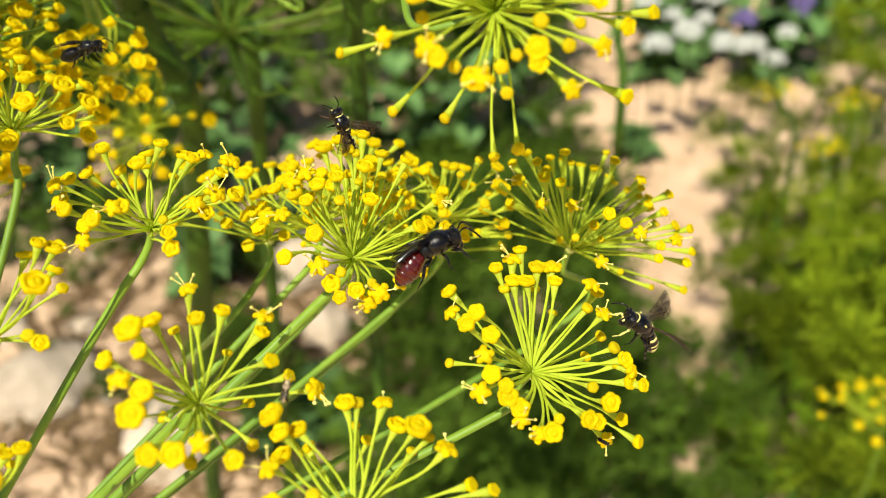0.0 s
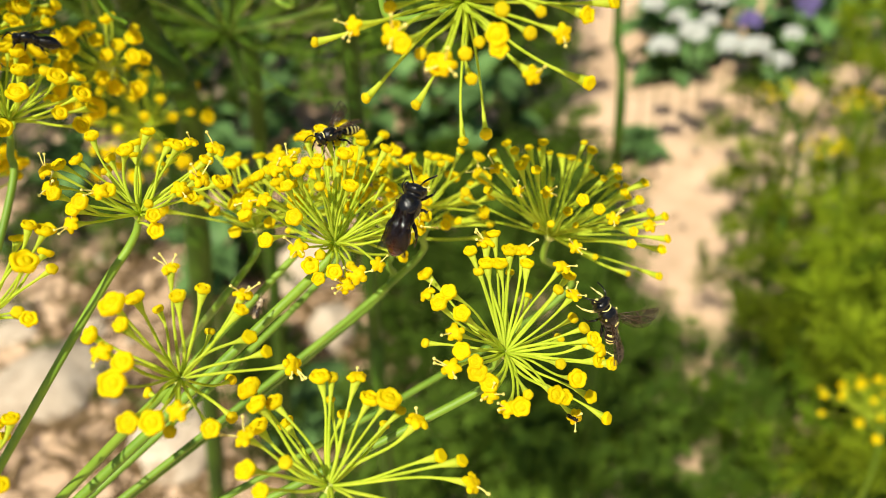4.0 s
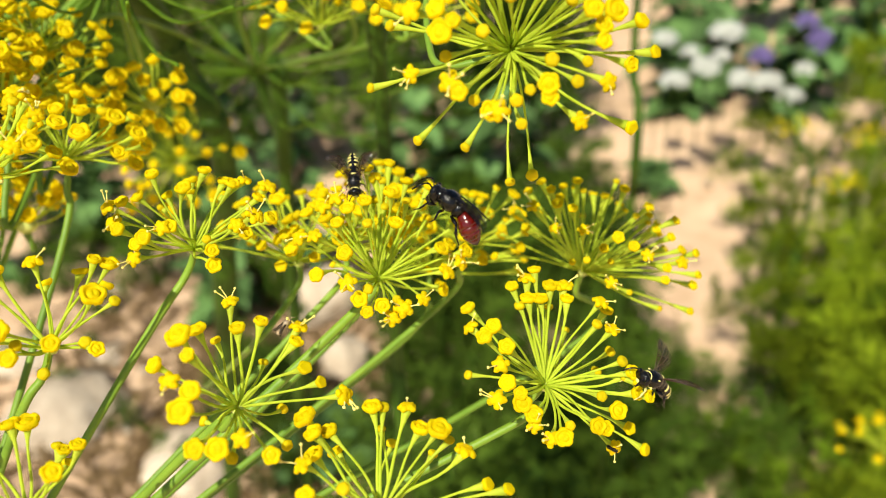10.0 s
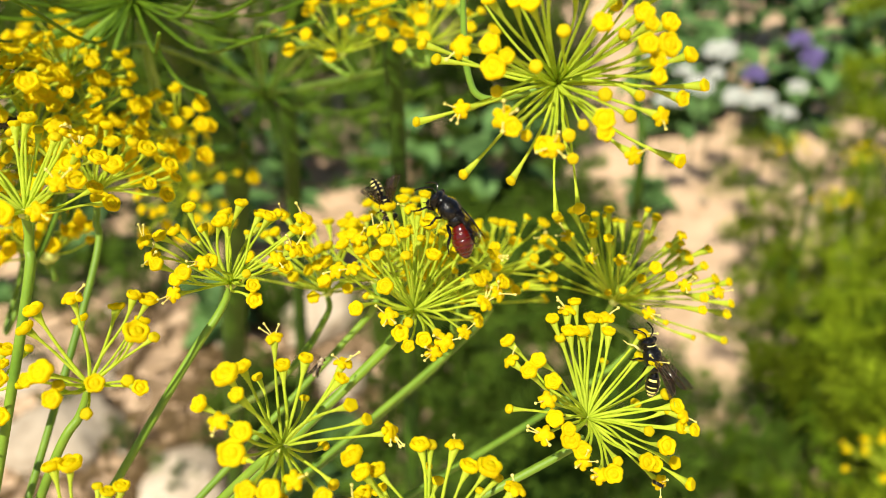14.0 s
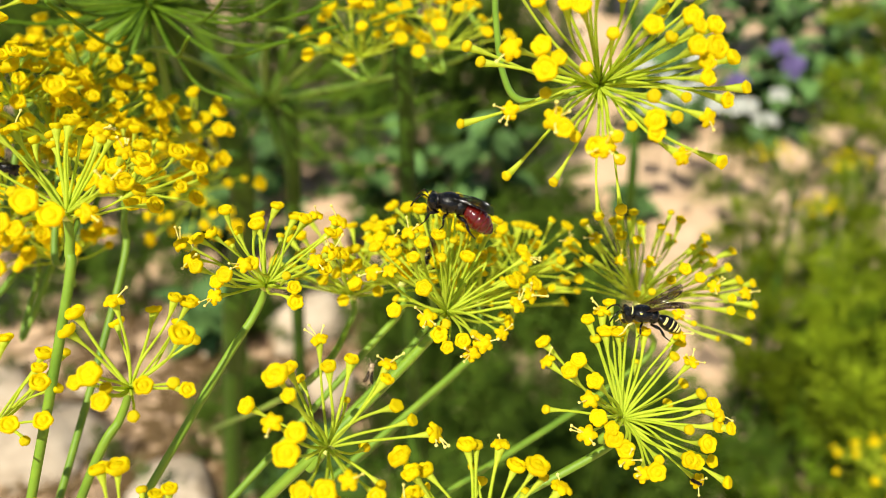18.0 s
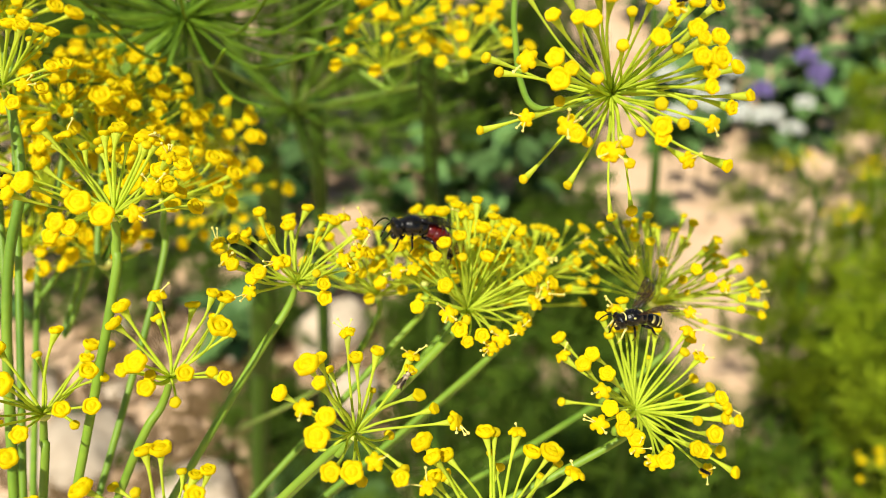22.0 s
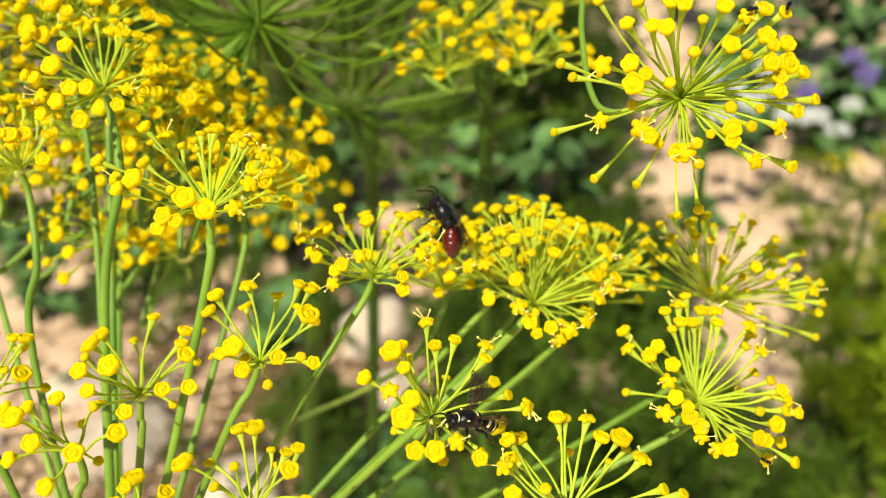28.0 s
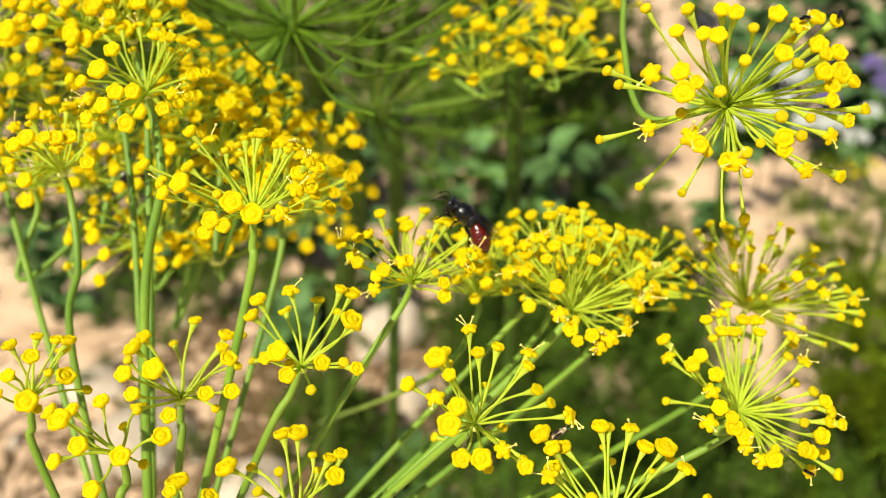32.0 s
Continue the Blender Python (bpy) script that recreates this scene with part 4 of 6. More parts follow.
def leaf_meshes():
    out = []
    for k in range(4):
        bm = bmesh.new()
        n, rows = 8, []
        for i in range(n + 1):
            t = i / n
            w = 0.017 * math.sin(math.pi * min(1, t ** 0.8)) * (1 + 0.12 * math.sin(t * 17 + k)) + 0.0006
            z = 0.012 * math.sin(t * 2.4) - 0.02 * t * t
            rows.append([bm.verts.new((s * w, 0.05 * t, z + 0.005 * abs(s) - lift)) for s in (-1, -0.5, 0, 0.5, 1) for lift in (0, 0.0006)])
        for a, b in zip(rows, rows[1:]):
            for j in (0, 2, 4, 6):
                bm.faces.new((a[j], a[j + 2], b[j + 2], b[j]))
                bm.faces.new((a[j + 1], b[j + 1], b[j + 3], a[j + 3]))
        out.append(mesh_of("leaf", bm, LEAF))
    return out


LEAVES = leaf_meshes()


def leafy_plant(x, y, height, count, seed, label, name="leafy_plant", size=1.0):
    rng = random.Random(seed)
    thing = new(name)
    thing.location = (x, y, 0)
    for b in range(3):
        bm = bmesh.new()
        lean = Vector((rng.uniform(-0.4, 0.4), rng.uniform(-0.4, 0.4), 1))
        tube(bm, [Vector((0, 0, -0.01)), lean * height * 0.5 + Vector((0, 0, 0.01)), lean * height], [0.0028, 0.002, 0.001], 6)
        part("stem", bm, STEM, thing)
        for i in range(count // 3):
            t = 0.15 + 0.85 * i / (count // 3)
            a = i * 2.4 + b
            s = size * rng.uniform(0.7, 1.3)
            m = Matrix.Translation(lean * height * t) @ Matrix.Rotation(a, 4, "Z") @ Matrix.Rotation(rng.uniform(-0.4, 0.9), 4, "X") @ Matrix.Scale(s, 4)
            put("leaf", rng.choice(LEAVES), thing, m)
    return tagged(thing, label, "plant", "leafy plants behind the dill")


def petal_mesh(mat, name, r):
    """A small four-petalled blossom."""
    bm = bmesh.new()
    for i in range(4):
        a = math.pi / 2 * i
        ball(bm, Vector((math.cos(a), math.sin(a), 0.15)) * r * 0.62, (r * 0.52, r * 0.4, r * 0.10), 8, 5, Matrix.Rotation(a, 4, "Z") @ Matrix.Rotation(-0.25, 4, "Y"))
    ball(bm, (0, 0, r * 0.08), (r * 0.16, r * 0.16, r * 0.14), 6, 5)
    return mesh_of(name, bm, mat)


WHITE_BLOSSOM, VIOLET_BLOSSOM = petal_mesh(WHITE, "blossom", 0.008), petal_mesh(VIOLET, "blossom", 0.009)


def blossom_head(at, foot, reach, count, mesh, seed, name, label):
    """A rounded head of small blossoms on a stalk that rises from foot."""
    rng = random.Random(seed)
    thing = new(name)
    thing.location = at
    f = Vector(foot) - Vector(at)
    bm = bmesh.new()
    tube(bm, bezier([Vector((0, 0, -0.003)), Vector((f.x * 0.2, f.y * 0.2, f.z * 0.5)), f], 6), [0.0009] * 13, 6)
    part("stalk", bm, STEM, thing)
    for i in range(count):
        p = math.sqrt((i + 0.5) / count) * 1.3
        a = i * 2.399
        w = Vector((math.cos(a) * math.sin(p), math.sin(a) * math.sin(p), math.cos(p) * 0.6))
        put("blossom", mesh, thing, Matrix.Translation(w * reach * rng.uniform(0.85, 1.1)) @ turned(w + Vector((0, -0.4, 0.2)), rng.uniform(0, 6)) @ Matrix.Scale(rng.uniform(0.8, 1.2), 4))
    return tagged(thing, label, "flower", "flowers at the back of the bed")


plant_stem(plant_main, 0.0022, 0.004, "upright green main stem of the dill flower head", STALK)
plant_stem([(-0.064, 0.148, 0.563), (-0.066, 0.168, 0.550), (-0.068, 0.180, 0.540), (-0.066, 0.184, 0.529), (-0.062, 0.185, 0.518), (-0.064, 0.192, 0.495), (-0.085, 0.225, 0.400), (-0.150, 0.300, -0.010)], 0.0030, 0.0034, "thick shaded green dill stem, leaning")
plant_stem([(-0.021, 0.198, 0.569), (-0.020, 0.193, 0.552), (-0.020, 0.184, 0.531), (-0.019, 0.179, 0.508), (-0.020, 0.240, -0.010)], 0.0017, 0.0020, "thick shaded green dill stem, upright")
plant_stem([(-0.066, 0.248, 0.507), (-0.062, 0.247, 0.489), (-0.060, 0.246, 0.472), (-0.100, 0.320, -0.010)], 0.0020, 0.0025, "shaded green dill stem under a flower head")
plant_stem([(0.082, 0.395, 0.501), (0.083, 0.386, 0.455), (0.086, 0.368, 0.396), (0.110, 0.460, -0.010)], 0.0019, 0.0023, "green dill stem standing over the path")

plant_stem([(0.301, 0.745, 0.299), (0.321, 0.735, 0.254), (0.343, 0.730, 0.205), (0.348, 0.730, -0.010)], 0.0018, 0.0030, "tall green dill stem that forks over the bed")
plant_stem([(0.338, 0.700, 0.285), (0.341, 0.715, 0.243), (0.343, 0.729, 0.204)], 0.0012, 0.0016, "side branch of a tall green dill stem")

def ray_head(hub, axis, count, reach, seed, tufts, label):
    """The spread rays of a flower head; every few of them carry florets."""
    thing = new("dill_flower_head")
    thing.location = hub
    z = Vector(axis).normalized()
    x = z.orthogonal().normalized()
    y = z.cross(x)
    rng = random.Random(seed)
    for i in range(count):
        a, p = i * 2.399, 0.5 + 1.2 * math.sqrt((i + 0.5) / count)
        w = (x * math.cos(a) + y * math.sin(a)) * math.sin(p) + z * math.cos(p)
        far = reach * rng.uniform(0.85, 1.15)
        tip = w * far + z * far * 0.22
        bm = bmesh.new()
        tube(bm, bezier([Vector((0, 0, 0)), w * far * 0.5 - z * far * 0.04, tip], 6), [0.0003] * 13, 6)
        ray = part("ray", bm, RAY, thing)
        if i % tufts == 0 and w.y > 0.1:  # the florets that open away from the path
            for k in range(16):
                u = (Vector((rng.gauss(0, 1), rng.gauss(0, 1), rng.gauss(0, 1))).normalized() + z).normalized()
                put("pedicel", PEDICELS[k % 6], ray, Matrix.Translation(tip) @ turned(u) @ Matrix.Scale(0.8, 4))
                put("floret", FLORETS["d"][k % 4], ray, Matrix.Translation(tip + u * 0.8 * PEDICEL_LENGTH) @ turned(u))
    return tagged(thing, label, "flower head", "large dill flower heads")


ray_head((-0.064, 0.148, 0.563), (0.05, -0.25, 0.95), 54, 0.046, 21, 4, "large shaded dill flower head with long green rays")
ray_head((-0.066, 0.248, 0.507), (0.1, -0.1, 0.98), 40, 0.062, 22, 6, "large distant dill flower head with arching green rays")
rng_bed = random.Random(5)
for i in range(30):  # the bed beside the path, taller away from the flower head
    u, v = (i * 0.618) % 1, (i * 0.755) % 1
    y = 0.43 + 0.44 * v
    x = 0.15 + 0.85 * (y - 0.43) + (0.22 - 0.04 * v) * u + rng_bed.uniform(-0.02, 0.02)
    near = y < 0.54 and u < 0.6  # low, sparse and without bright tips, to keep this shaded corner dark
    feathery_plant(x, y, rng_bed.uniform(0.04, 0.07) if near else rng_bed.uniform(0.06, 0.16), 2 if near else 4, i + 1, "young feathery yellow-green dill plant growing in sandy soil", spread=0.8, tips=0 if near else 4 + int(6 * u))
for i, (x, y, h) in enumerate(((0.39, 0.95, 0.13), (0.36, 0.84, 0.09), (0.38, 0.88, 0.12), (0.33, 0.77, 0.07), (0.365, 0.78, 0.10), (0.32, 0.69, 0.06))):
    feathery_plant(x, y, h, 5, 420 + i, "thin feathery dill plant standing in the sand", spread=0.5, tips=3)
for i, (x, y, h) in enumerate(((0.53, 0.98, 0.28), (0.50, 0.86, 0.20))):
    feathery_plant(x, y, h, 5, 440 + i, "tall feathery yellow-green dill plant", spread=0.7, tips=7)
for i, (x, y, h) in enumerate(((0.21, 0.53, 0.05), (0.24, 0.56, 0.06), (0.22, 0.59, 0.05), (0.26, 0.60, 0.05), (0.28, 0.56, 0.06), (0.25, 0.51, 0.05), (0.235, 0.64, 0.05), (0.265, 0.66, 0.04), (0.29, 0.65, 0.05), (0.22, 0.67, 0.05), (0.25, 0.47, 0.05), (0.21, 0.46, 0.05))):
    shaded_plant(x, y, h, 460 + i, "low feathery dill plant of shaded green in the sand")
for i, (x, y, h) in enumerate(((0.13, 1.05, 0.20), (0.10, 1.18, 0.28), (0.16, 1.20, 0.22), (0.12, 1.36, 0.26), (0.19, 1.38, 0.20), (0.15, 1.55, 0.26), (0.20, 1.62, 0.24))):
    shaded_plant(x, y, h, 400 + i, "dark feathery dill plant in the shade behind the flowers")
feathery_plant(0.635, 1.106, 0.20, 5, 44, "tall feathery yellow-green dill plant", tips=6)
feathery_plant(0.624, 1.160, 0.16, 5, 45, "tall feathery yellow-green dill plant", tips=6)
shaded_plant(0.353, 0.673, 0.04, 46, "dark feathery dill plant in the shade behind the flowers")
shaded_plant(0.466, 0.735, 0.06, 47, "dark feathery dill plant in the shade behind the flowers")
shaded_plant(0.329, 0.608, 0.07, 48, "dark feathery dill plant in the shade behind the flowers")
shaded_plant(0.491, 0.711, 0.05, 49, "dark feathery dill plant in the shade behind the flowers")
shaded_plant(0.451, 0.753, 0.06, 50, "dark feathery dill plant in the shade behind the flowers")
shaded_plant(0.300, 0.605, 0.07, 51, "dark feathery dill plant in the shade behind the flowers")
shaded_plant(0.308, 0.441, 0.05, 52, "dark feathery dill plant in the shade behind the flowers")
shaded_plant(0.228, 0.472, 0.06, 53, "dark feathery dill plant in the shade behind the flowers")
shaded_plant(0.394, 0.485, 0.07, 54, "dark feathery dill plant in the shade behind the flowers")
shaded_plant(0.436, 0.680, 0.05, 55, "dark feathery dill plant in the shade behind the flowers")
shaded_plant(0.270, 0.556, 0.07, 56, "dark feathery dill plant in the shade behind the flowers")
shaded_plant(0.457, 0.657, 0.05, 57, "dark feathery dill plant in the shade behind the flowers")
shaded_plant(0.423, 0.702, 0.06, 58, "dark feathery dill plant in the shade behind the flowers")
shaded_plant(0.450, 0.684, 0.05, 60, "dark feathery dill plant in the shade behind the flowers")
shaded_plant(0.184, 0.437, 0.06, 61, "dark feathery dill plant in the shade behind the flowers")
shaded_plant(0.371, 0.466, 0.07, 62, "dark feathery dill plant in the shade behind the flowers")
shaded_plant(0.274, 0.471, 0.05, 63, "dark feathery dill plant in the shade behind the flowers")
shaded_plant(0.175, 0.471, 0.06, 64, "dark feathery dill plant in the shade behind the flowers")
shaded_plant(0.467, 0.693, 0.05, 65, "dark feathery dill plant in the shade behind the flowers")
shaded_plant(0.380, 0.642, 0.06, 66, "dark feathery dill plant in the shade behind the flowers")
shaded_plant(0.423, 0.528, 0.07, 67, "dark feathery dill plant in the shade behind the flowers")
shaded_plant(0.313, 0.493, 0.05, 68, "dark feathery dill plant in the shade behind the flowers")
shaded_plant(0.184, 0.456, 0.06, 69, "dark feathery dill plant in the shade behind the flowers")
shaded_plant(0.348, 0.452, 0.07, 70, "dark feathery dill plant in the shade behind the flowers")
shaded_plant(0.444, 0.743, 0.05, 71, "dark feathery dill plant in the shade behind the flowers")
shaded_plant(0.222, 0.532, 0.06, 72, "dark feathery dill plant in the shade behind the flowers")
shaded_plant(0.347, 0.512, 0.07, 73, "dark feathery dill plant in the shade behind the flowers")
shaded_plant(0.305, 0.567, 0.06, 74, "dark feathery dill plant in the shade behind the flowers")
shaded_plant(0.496, 0.701, 0.07, 75, "dark feathery dill plant in the shade behind the flowers")
shaded_plant(-0.850, 1.297, 0.34, 76, "dark feathery dill plant in the shade behind the flowers")
shaded_plant(-0.619, 0.955, 0.37, 78, "dark feathery dill plant in the shade behind the flowers")
shaded_plant(-0.013, 1.624, 0.26, 79, "dark feathery dill plant in the shade behind the flowers")
shaded_plant(-0.387, 1.366, 0.40, 80, "dark feathery dill plant in the shade behind the flowers")
shaded_plant(-0.762, 0.981, 0.34, 81, "dark feathery dill plant in the shade behind the flowers")
shaded_plant(-0.156, 1.478, 0.36, 82, "dark feathery dill plant in the shade behind the flowers")
shaded_plant(-0.531, 1.494, 0.28, 83, "dark feathery dill plant in the shade behind the flowers")
shaded_plant(0.075, 1.129, 0.27, 84, "dark feathery dill plant in the shade behind the flowers")
shaded_plant(-0.299, 1.330, 0.48, 85, "dark feathery dill plant in the shade behind the flowers")
shaded_plant(-0.674, 1.393, 0.44, 86, "dark feathery dill plant in the shade behind the flowers")
shaded_plant(-0.068, 1.238, 0.43, 87, "dark feathery dill plant in the shade behind the flowers")
shaded_plant(-0.442, 1.026, 0.32, 88, "dark feathery dill plant in the shade behind the flowers")
shaded_plant(-0.817, 1.456, 0.43, 89, "dark feathery dill plant in the shade behind the flowers")
shaded_plant(-0.211, 1.266, 0.26, 90, "dark feathery dill plant in the shade behind the flowers")
shaded_plant(-0.585, 1.150, 0.29, 91, "dark feathery dill plant in the shade behind the flowers")
shaded_plant(0.020, 1.161, 0.45, 92, "dark feathery dill plant in the shade behind the flowers")
shaded_plant(-0.354, 1.100, 0.47, 93, "dark feathery dill plant in the shade behind the flowers")
shaded_plant(-0.728, 1.610, 0.25, 94, "dark feathery dill plant in the shade behind the flowers")
shaded_plant(-0.123, 1.234, 0.37, 95, "dark feathery dill plant in the shade behind the flowers")
shaded_plant(-0.497, 0.968, 0.35, 96, "dark feathery dill plant in the shade behind the flowers")
shaded_plant(0.108, 1.630, 0.27, 97, "dark feathery dill plant in the shade behind the flowers")
shaded_plant(-0.266, 1.398, 0.27, 98, "dark feathery dill plant in the shade behind the flowers")
shaded_plant(-0.640, 1.384, 0.47, 99, "dark feathery dill plant in the shade behind the flowers")
shaded_plant(-0.035, 1.102, 0.24, 100, "dark feathery dill plant in the shade behind the flowers")
shaded_plant(-0.409, 1.013, 0.38, 101, "dark feathery dill plant in the shade behind the flowers")
shaded_plant(-0.783, 0.963, 0.26, 102, "dark feathery dill plant in the shade behind the flowers")
shaded_plant(-0.178, 1.323, 0.48, 103, "dark feathery dill plant in the shade behind the flowers")
shaded_plant(-0.552, 1.265, 0.34, 104, "dark feathery dill plant in the shade behind the flowers")
shaded_plant(0.054, 1.429, 0.26, 105, "dark feathery dill plant in the shade behind the flowers")
shaded_plant(-0.321, 1.385, 0.28, 106, "dark feathery dill plant in the shade behind the flowers")
shaded_plant(-0.695, 1.407, 0.49, 107, "dark feathery dill plant in the shade behind the flowers")
shaded_plant(-0.090, 0.991, 0.38, 108, "dark feathery dill plant in the shade behind the flowers")
shaded_plant(-0.464, 1.405, 0.28, 109, "dark feathery dill plant in the shade behind the flowers")
shaded_plant(-0.838, 1.151, 0.50, 110, "dark feathery dill plant in the shade behind the flowers")
shaded_plant(-0.233, 1.698, 0.27, 111, "dark feathery dill plant in the shade behind the flowers")
shaded_plant(-0.607, 1.479, 0.49, 112, "dark feathery dill plant in the shade behind the flowers")
shaded_plant(-0.001, 1.128, 0.40, 113, "dark feathery dill plant in the shade behind the flowers")
shaded_plant(-0.376, 0.982, 0.34, 114, "dark feathery dill plant in the shade behind the flowers")
shaded_plant(-0.750, 1.456, 0.39, 115, "dark feathery dill plant in the shade behind the flowers")
shaded_plant(-0.144, 1.531, 0.26, 116, "dark feathery dill plant in the shade behind the flowers")
shaded_plant(-0.519, 1.210, 0.46, 117, "dark feathery dill plant in the shade behind the flowers")
shaded_plant(0.087, 1.388, 0.36, 118, "dark feathery dill plant in the shade behind the flowers")
leafy_plant(-0.376, 1.017, 0.15, 24, 121, "blue-green leafy plant in the shade behind the dill", size=0.85)
leafy_plant(-0.298, 0.962, 0.13, 24, 122, "blue-green leafy plant in the shade behind the dill", size=0.85)
leafy_plant(-0.172, 0.852, 0.23, 24, 123, "blue-green leafy plant in the shade behind the dill", size=0.85)
leafy_plant(-0.583, 1.190, 0.23, 24, 124, "blue-green leafy plant in the shade behind the dill", size=0.85)
leafy_plant(-0.262, 1.155, 0.15, 24, 125, "blue-green leafy plant in the shade behind the dill", size=0.85)
leafy_plant(-0.098, 1.013, 0.15, 24, 126, "blue-green leafy plant in the shade behind the dill", size=0.85)
leafy_plant(0.056, 1.000, 0.17, 24, 127, "blue-green leafy plant in the shade behind the dill", size=0.85)
leafy_plant(-0.015, 0.985, 0.21, 24, 128, "blue-green leafy plant in the shade behind the dill", size=0.85)
leafy_plant(-0.484, 1.222, 0.16, 24, 129, "blue-green leafy plant in the shade behind the dill", size=0.85)
leafy_plant(-0.566, 1.288, 0.14, 24, 130, "blue-green leafy plant in the shade behind the dill", size=0.85)
leafy_plant(0.044, 1.293, 0.20, 24, 131, "blue-green leafy plant in the shade behind the dill", size=0.85)
leafy_plant(-0.592, 0.830, 0.15, 24, 132, "blue-green leafy plant in the shade behind the dill", size=0.85)
leafy_plant(-0.336, 1.106, 0.26, 24, 133, "blue-green leafy plant in the shade behind the dill", size=0.85)
shaded_plant(-0.540, 0.921, 0.06, 134, "dark feathery dill plant in the shade behind the flowers")
shaded_plant(-0.330, 0.886, 0.06, 135, "dark feathery dill plant in the shade behind the flowers")
shaded_plant(-0.482, 0.974, 0.07, 136, "dark feathery dill plant in the shade behind the flowers")
shaded_plant(-0.252, 0.863, 0.05, 137, "dark feathery dill plant in the shade behind the flowers")
shaded_plant(-0.382, 0.905, 0.08, 138, "dark feathery dill plant in the shade behind the flowers")
shaded_plant(-0.483, 0.850, 0.07, 139, "dark feathery dill plant in the shade behind the flowers")
shaded_plant(-0.289, 0.831, 0.06, 140, "dark feathery dill plant in the shade behind the flowers")
shaded_plant(-0.413, 0.858, 0.08, 141, "dark feathery dill plant in the shade behind the flowers")
shaded_plant(-0.219, 0.833, 0.07, 142, "dark feathery dill plant in the shade behind the flowers")
shaded_plant(-0.372, 0.972, 0.05, 143, "dark feathery dill plant in the shade behind the flowers")
shaded_plant(-0.470, 0.890, 0.06, 144, "dark feathery dill plant in the shade behind the flowers")
shaded_plant(-0.271, 0.874, 0.05, 145, "dark feathery dill plant in the shade behind the flowers")
shaded_plant(-0.382, 0.848, 0.06, 146, "dark feathery dill plant in the shade behind the flowers")
shaded_plant(-0.556, 0.988, 0.06, 147, "dark feathery dill plant in the shade behind the flowers")
shaded_plant(-0.325, 0.904, 0.07, 148, "dark feathery dill plant in the shade behind the flowers")
shaded_plant(-0.450, 0.916, 0.06, 149, "dark feathery dill plant in the shade behind the flowers")
shaded_plant(-0.724, 0.854, 0.05, 150, "dark feathery dill plant in the shade behind the flowers")
shaded_plant(-0.522, 0.848, 0.05, 151, "dark feathery dill plant in the shade behind the flowers")
shaded_plant(-0.705, 0.965, 0.05, 152, "dark feathery dill plant in the shade behind the flowers")
shaded_plant(-0.423, 0.779, 0.04, 153, "dark feathery dill plant in the shade behind the flowers")
shaded_plant(-0.569, 0.849, 0.04, 154, "dark feathery dill plant in the shade behind the flowers")
shaded_plant(-0.646, 0.767, 0.03, 155, "dark feathery dill plant in the shade behind the flowers")
shaded_plant(-0.485, 0.826, 0.04, 156, "dark feathery dill plant in the shade behind the flowers")
shaded_plant(-0.640, 0.898, 0.05, 157, "dark feathery dill plant in the shade behind the flowers")
shaded_plant(-0.408, 0.813, 0.03, 158, "dark feathery dill plant in the shade behind the flowers")
shaded_plant(-0.525, 0.813, 0.04, 159, "dark feathery dill plant in the shade behind the flowers")
shaded_plant(-0.190, 0.596, 0.11, 160, "dark feathery dill plant in the shade behind the flowers")
shaded_plant(0.033, 0.789, 0.11, 161, "dark feathery dill plant in the shade behind the flowers")
shaded_plant(0.098, 0.476, 0.08, 162, "dark feathery dill plant in the shade behind the flowers")
shaded_plant(-0.020, 0.490, 0.11, 163, "dark feathery dill plant in the shade behind the flowers")
shaded_plant(0.053, 0.476, 0.07, 164, "dark feathery dill plant in the shade behind the flowers")
shaded_plant(0.137, 0.557, 0.11, 165, "dark feathery dill plant in the shade behind the flowers")
shaded_plant(0.009, 0.630, 0.07, 166, "dark feathery dill plant in the shade behind the flowers")
shaded_plant(0.088, 0.558, 0.08, 167, "dark feathery dill plant in the shade behind the flowers")
shaded_plant(-0.052, 0.782, 0.09, 168, "dark feathery dill plant in the shade behind the flowers")
shaded_plant(-0.179, 0.604, 0.10, 169, "dark feathery dill plant in the shade behind the flowers")
shaded_plant(0.048, 0.803, 0.12, 170, "dark feathery dill plant in the shade behind the flowers")
shaded_plant(0.112, 0.504, 0.07, 171, "dark feathery dill plant in the shade behind the flowers")
shaded_plant(-0.009, 0.454, 0.11, 172, "dark feathery dill plant in the shade behind the flowers")
shaded_plant(0.062, 0.446, 0.12, 173, "dark feathery dill plant in the shade behind the flowers")
shaded_plant(-0.074, 0.761, 0.09, 174, "dark feathery dill plant in the shade behind the flowers")
shaded_plant(0.171, 0.705, 0.12, 175, "dark feathery dill plant in the shade behind the flowers")
shaded_plant(0.023, 0.721, 0.08, 176, "dark feathery dill plant in the shade behind the flowers")
shaded_plant(0.119, 0.756, 0.13, 177, "dark feathery dill plant in the shade behind the flowers")
shaded_plant(-0.025, 0.448, 0.09, 178, "dark feathery dill plant in the shade behind the flowers")
shaded_plant(-0.151, 0.513, 0.10, 179, "dark feathery dill plant in the shade behind the flowers")
shaded_plant(0.052, 0.588, 0.09, 180, "dark feathery dill plant in the shade behind the flowers")
shaded_plant(0.149, 0.702, 0.09, 181, "dark feathery dill plant in the shade behind the flowers")
shaded_plant(0.001, 0.589, 0.08, 182, "dark feathery dill plant in the shade behind the flowers")
shaded_plant(0.073, 0.458, 0.07, 183, "dark feathery dill plant in the shade behind the flowers")
shaded_plant(-0.060, 0.762, 0.12, 184, "dark feathery dill plant in the shade behind the flowers")
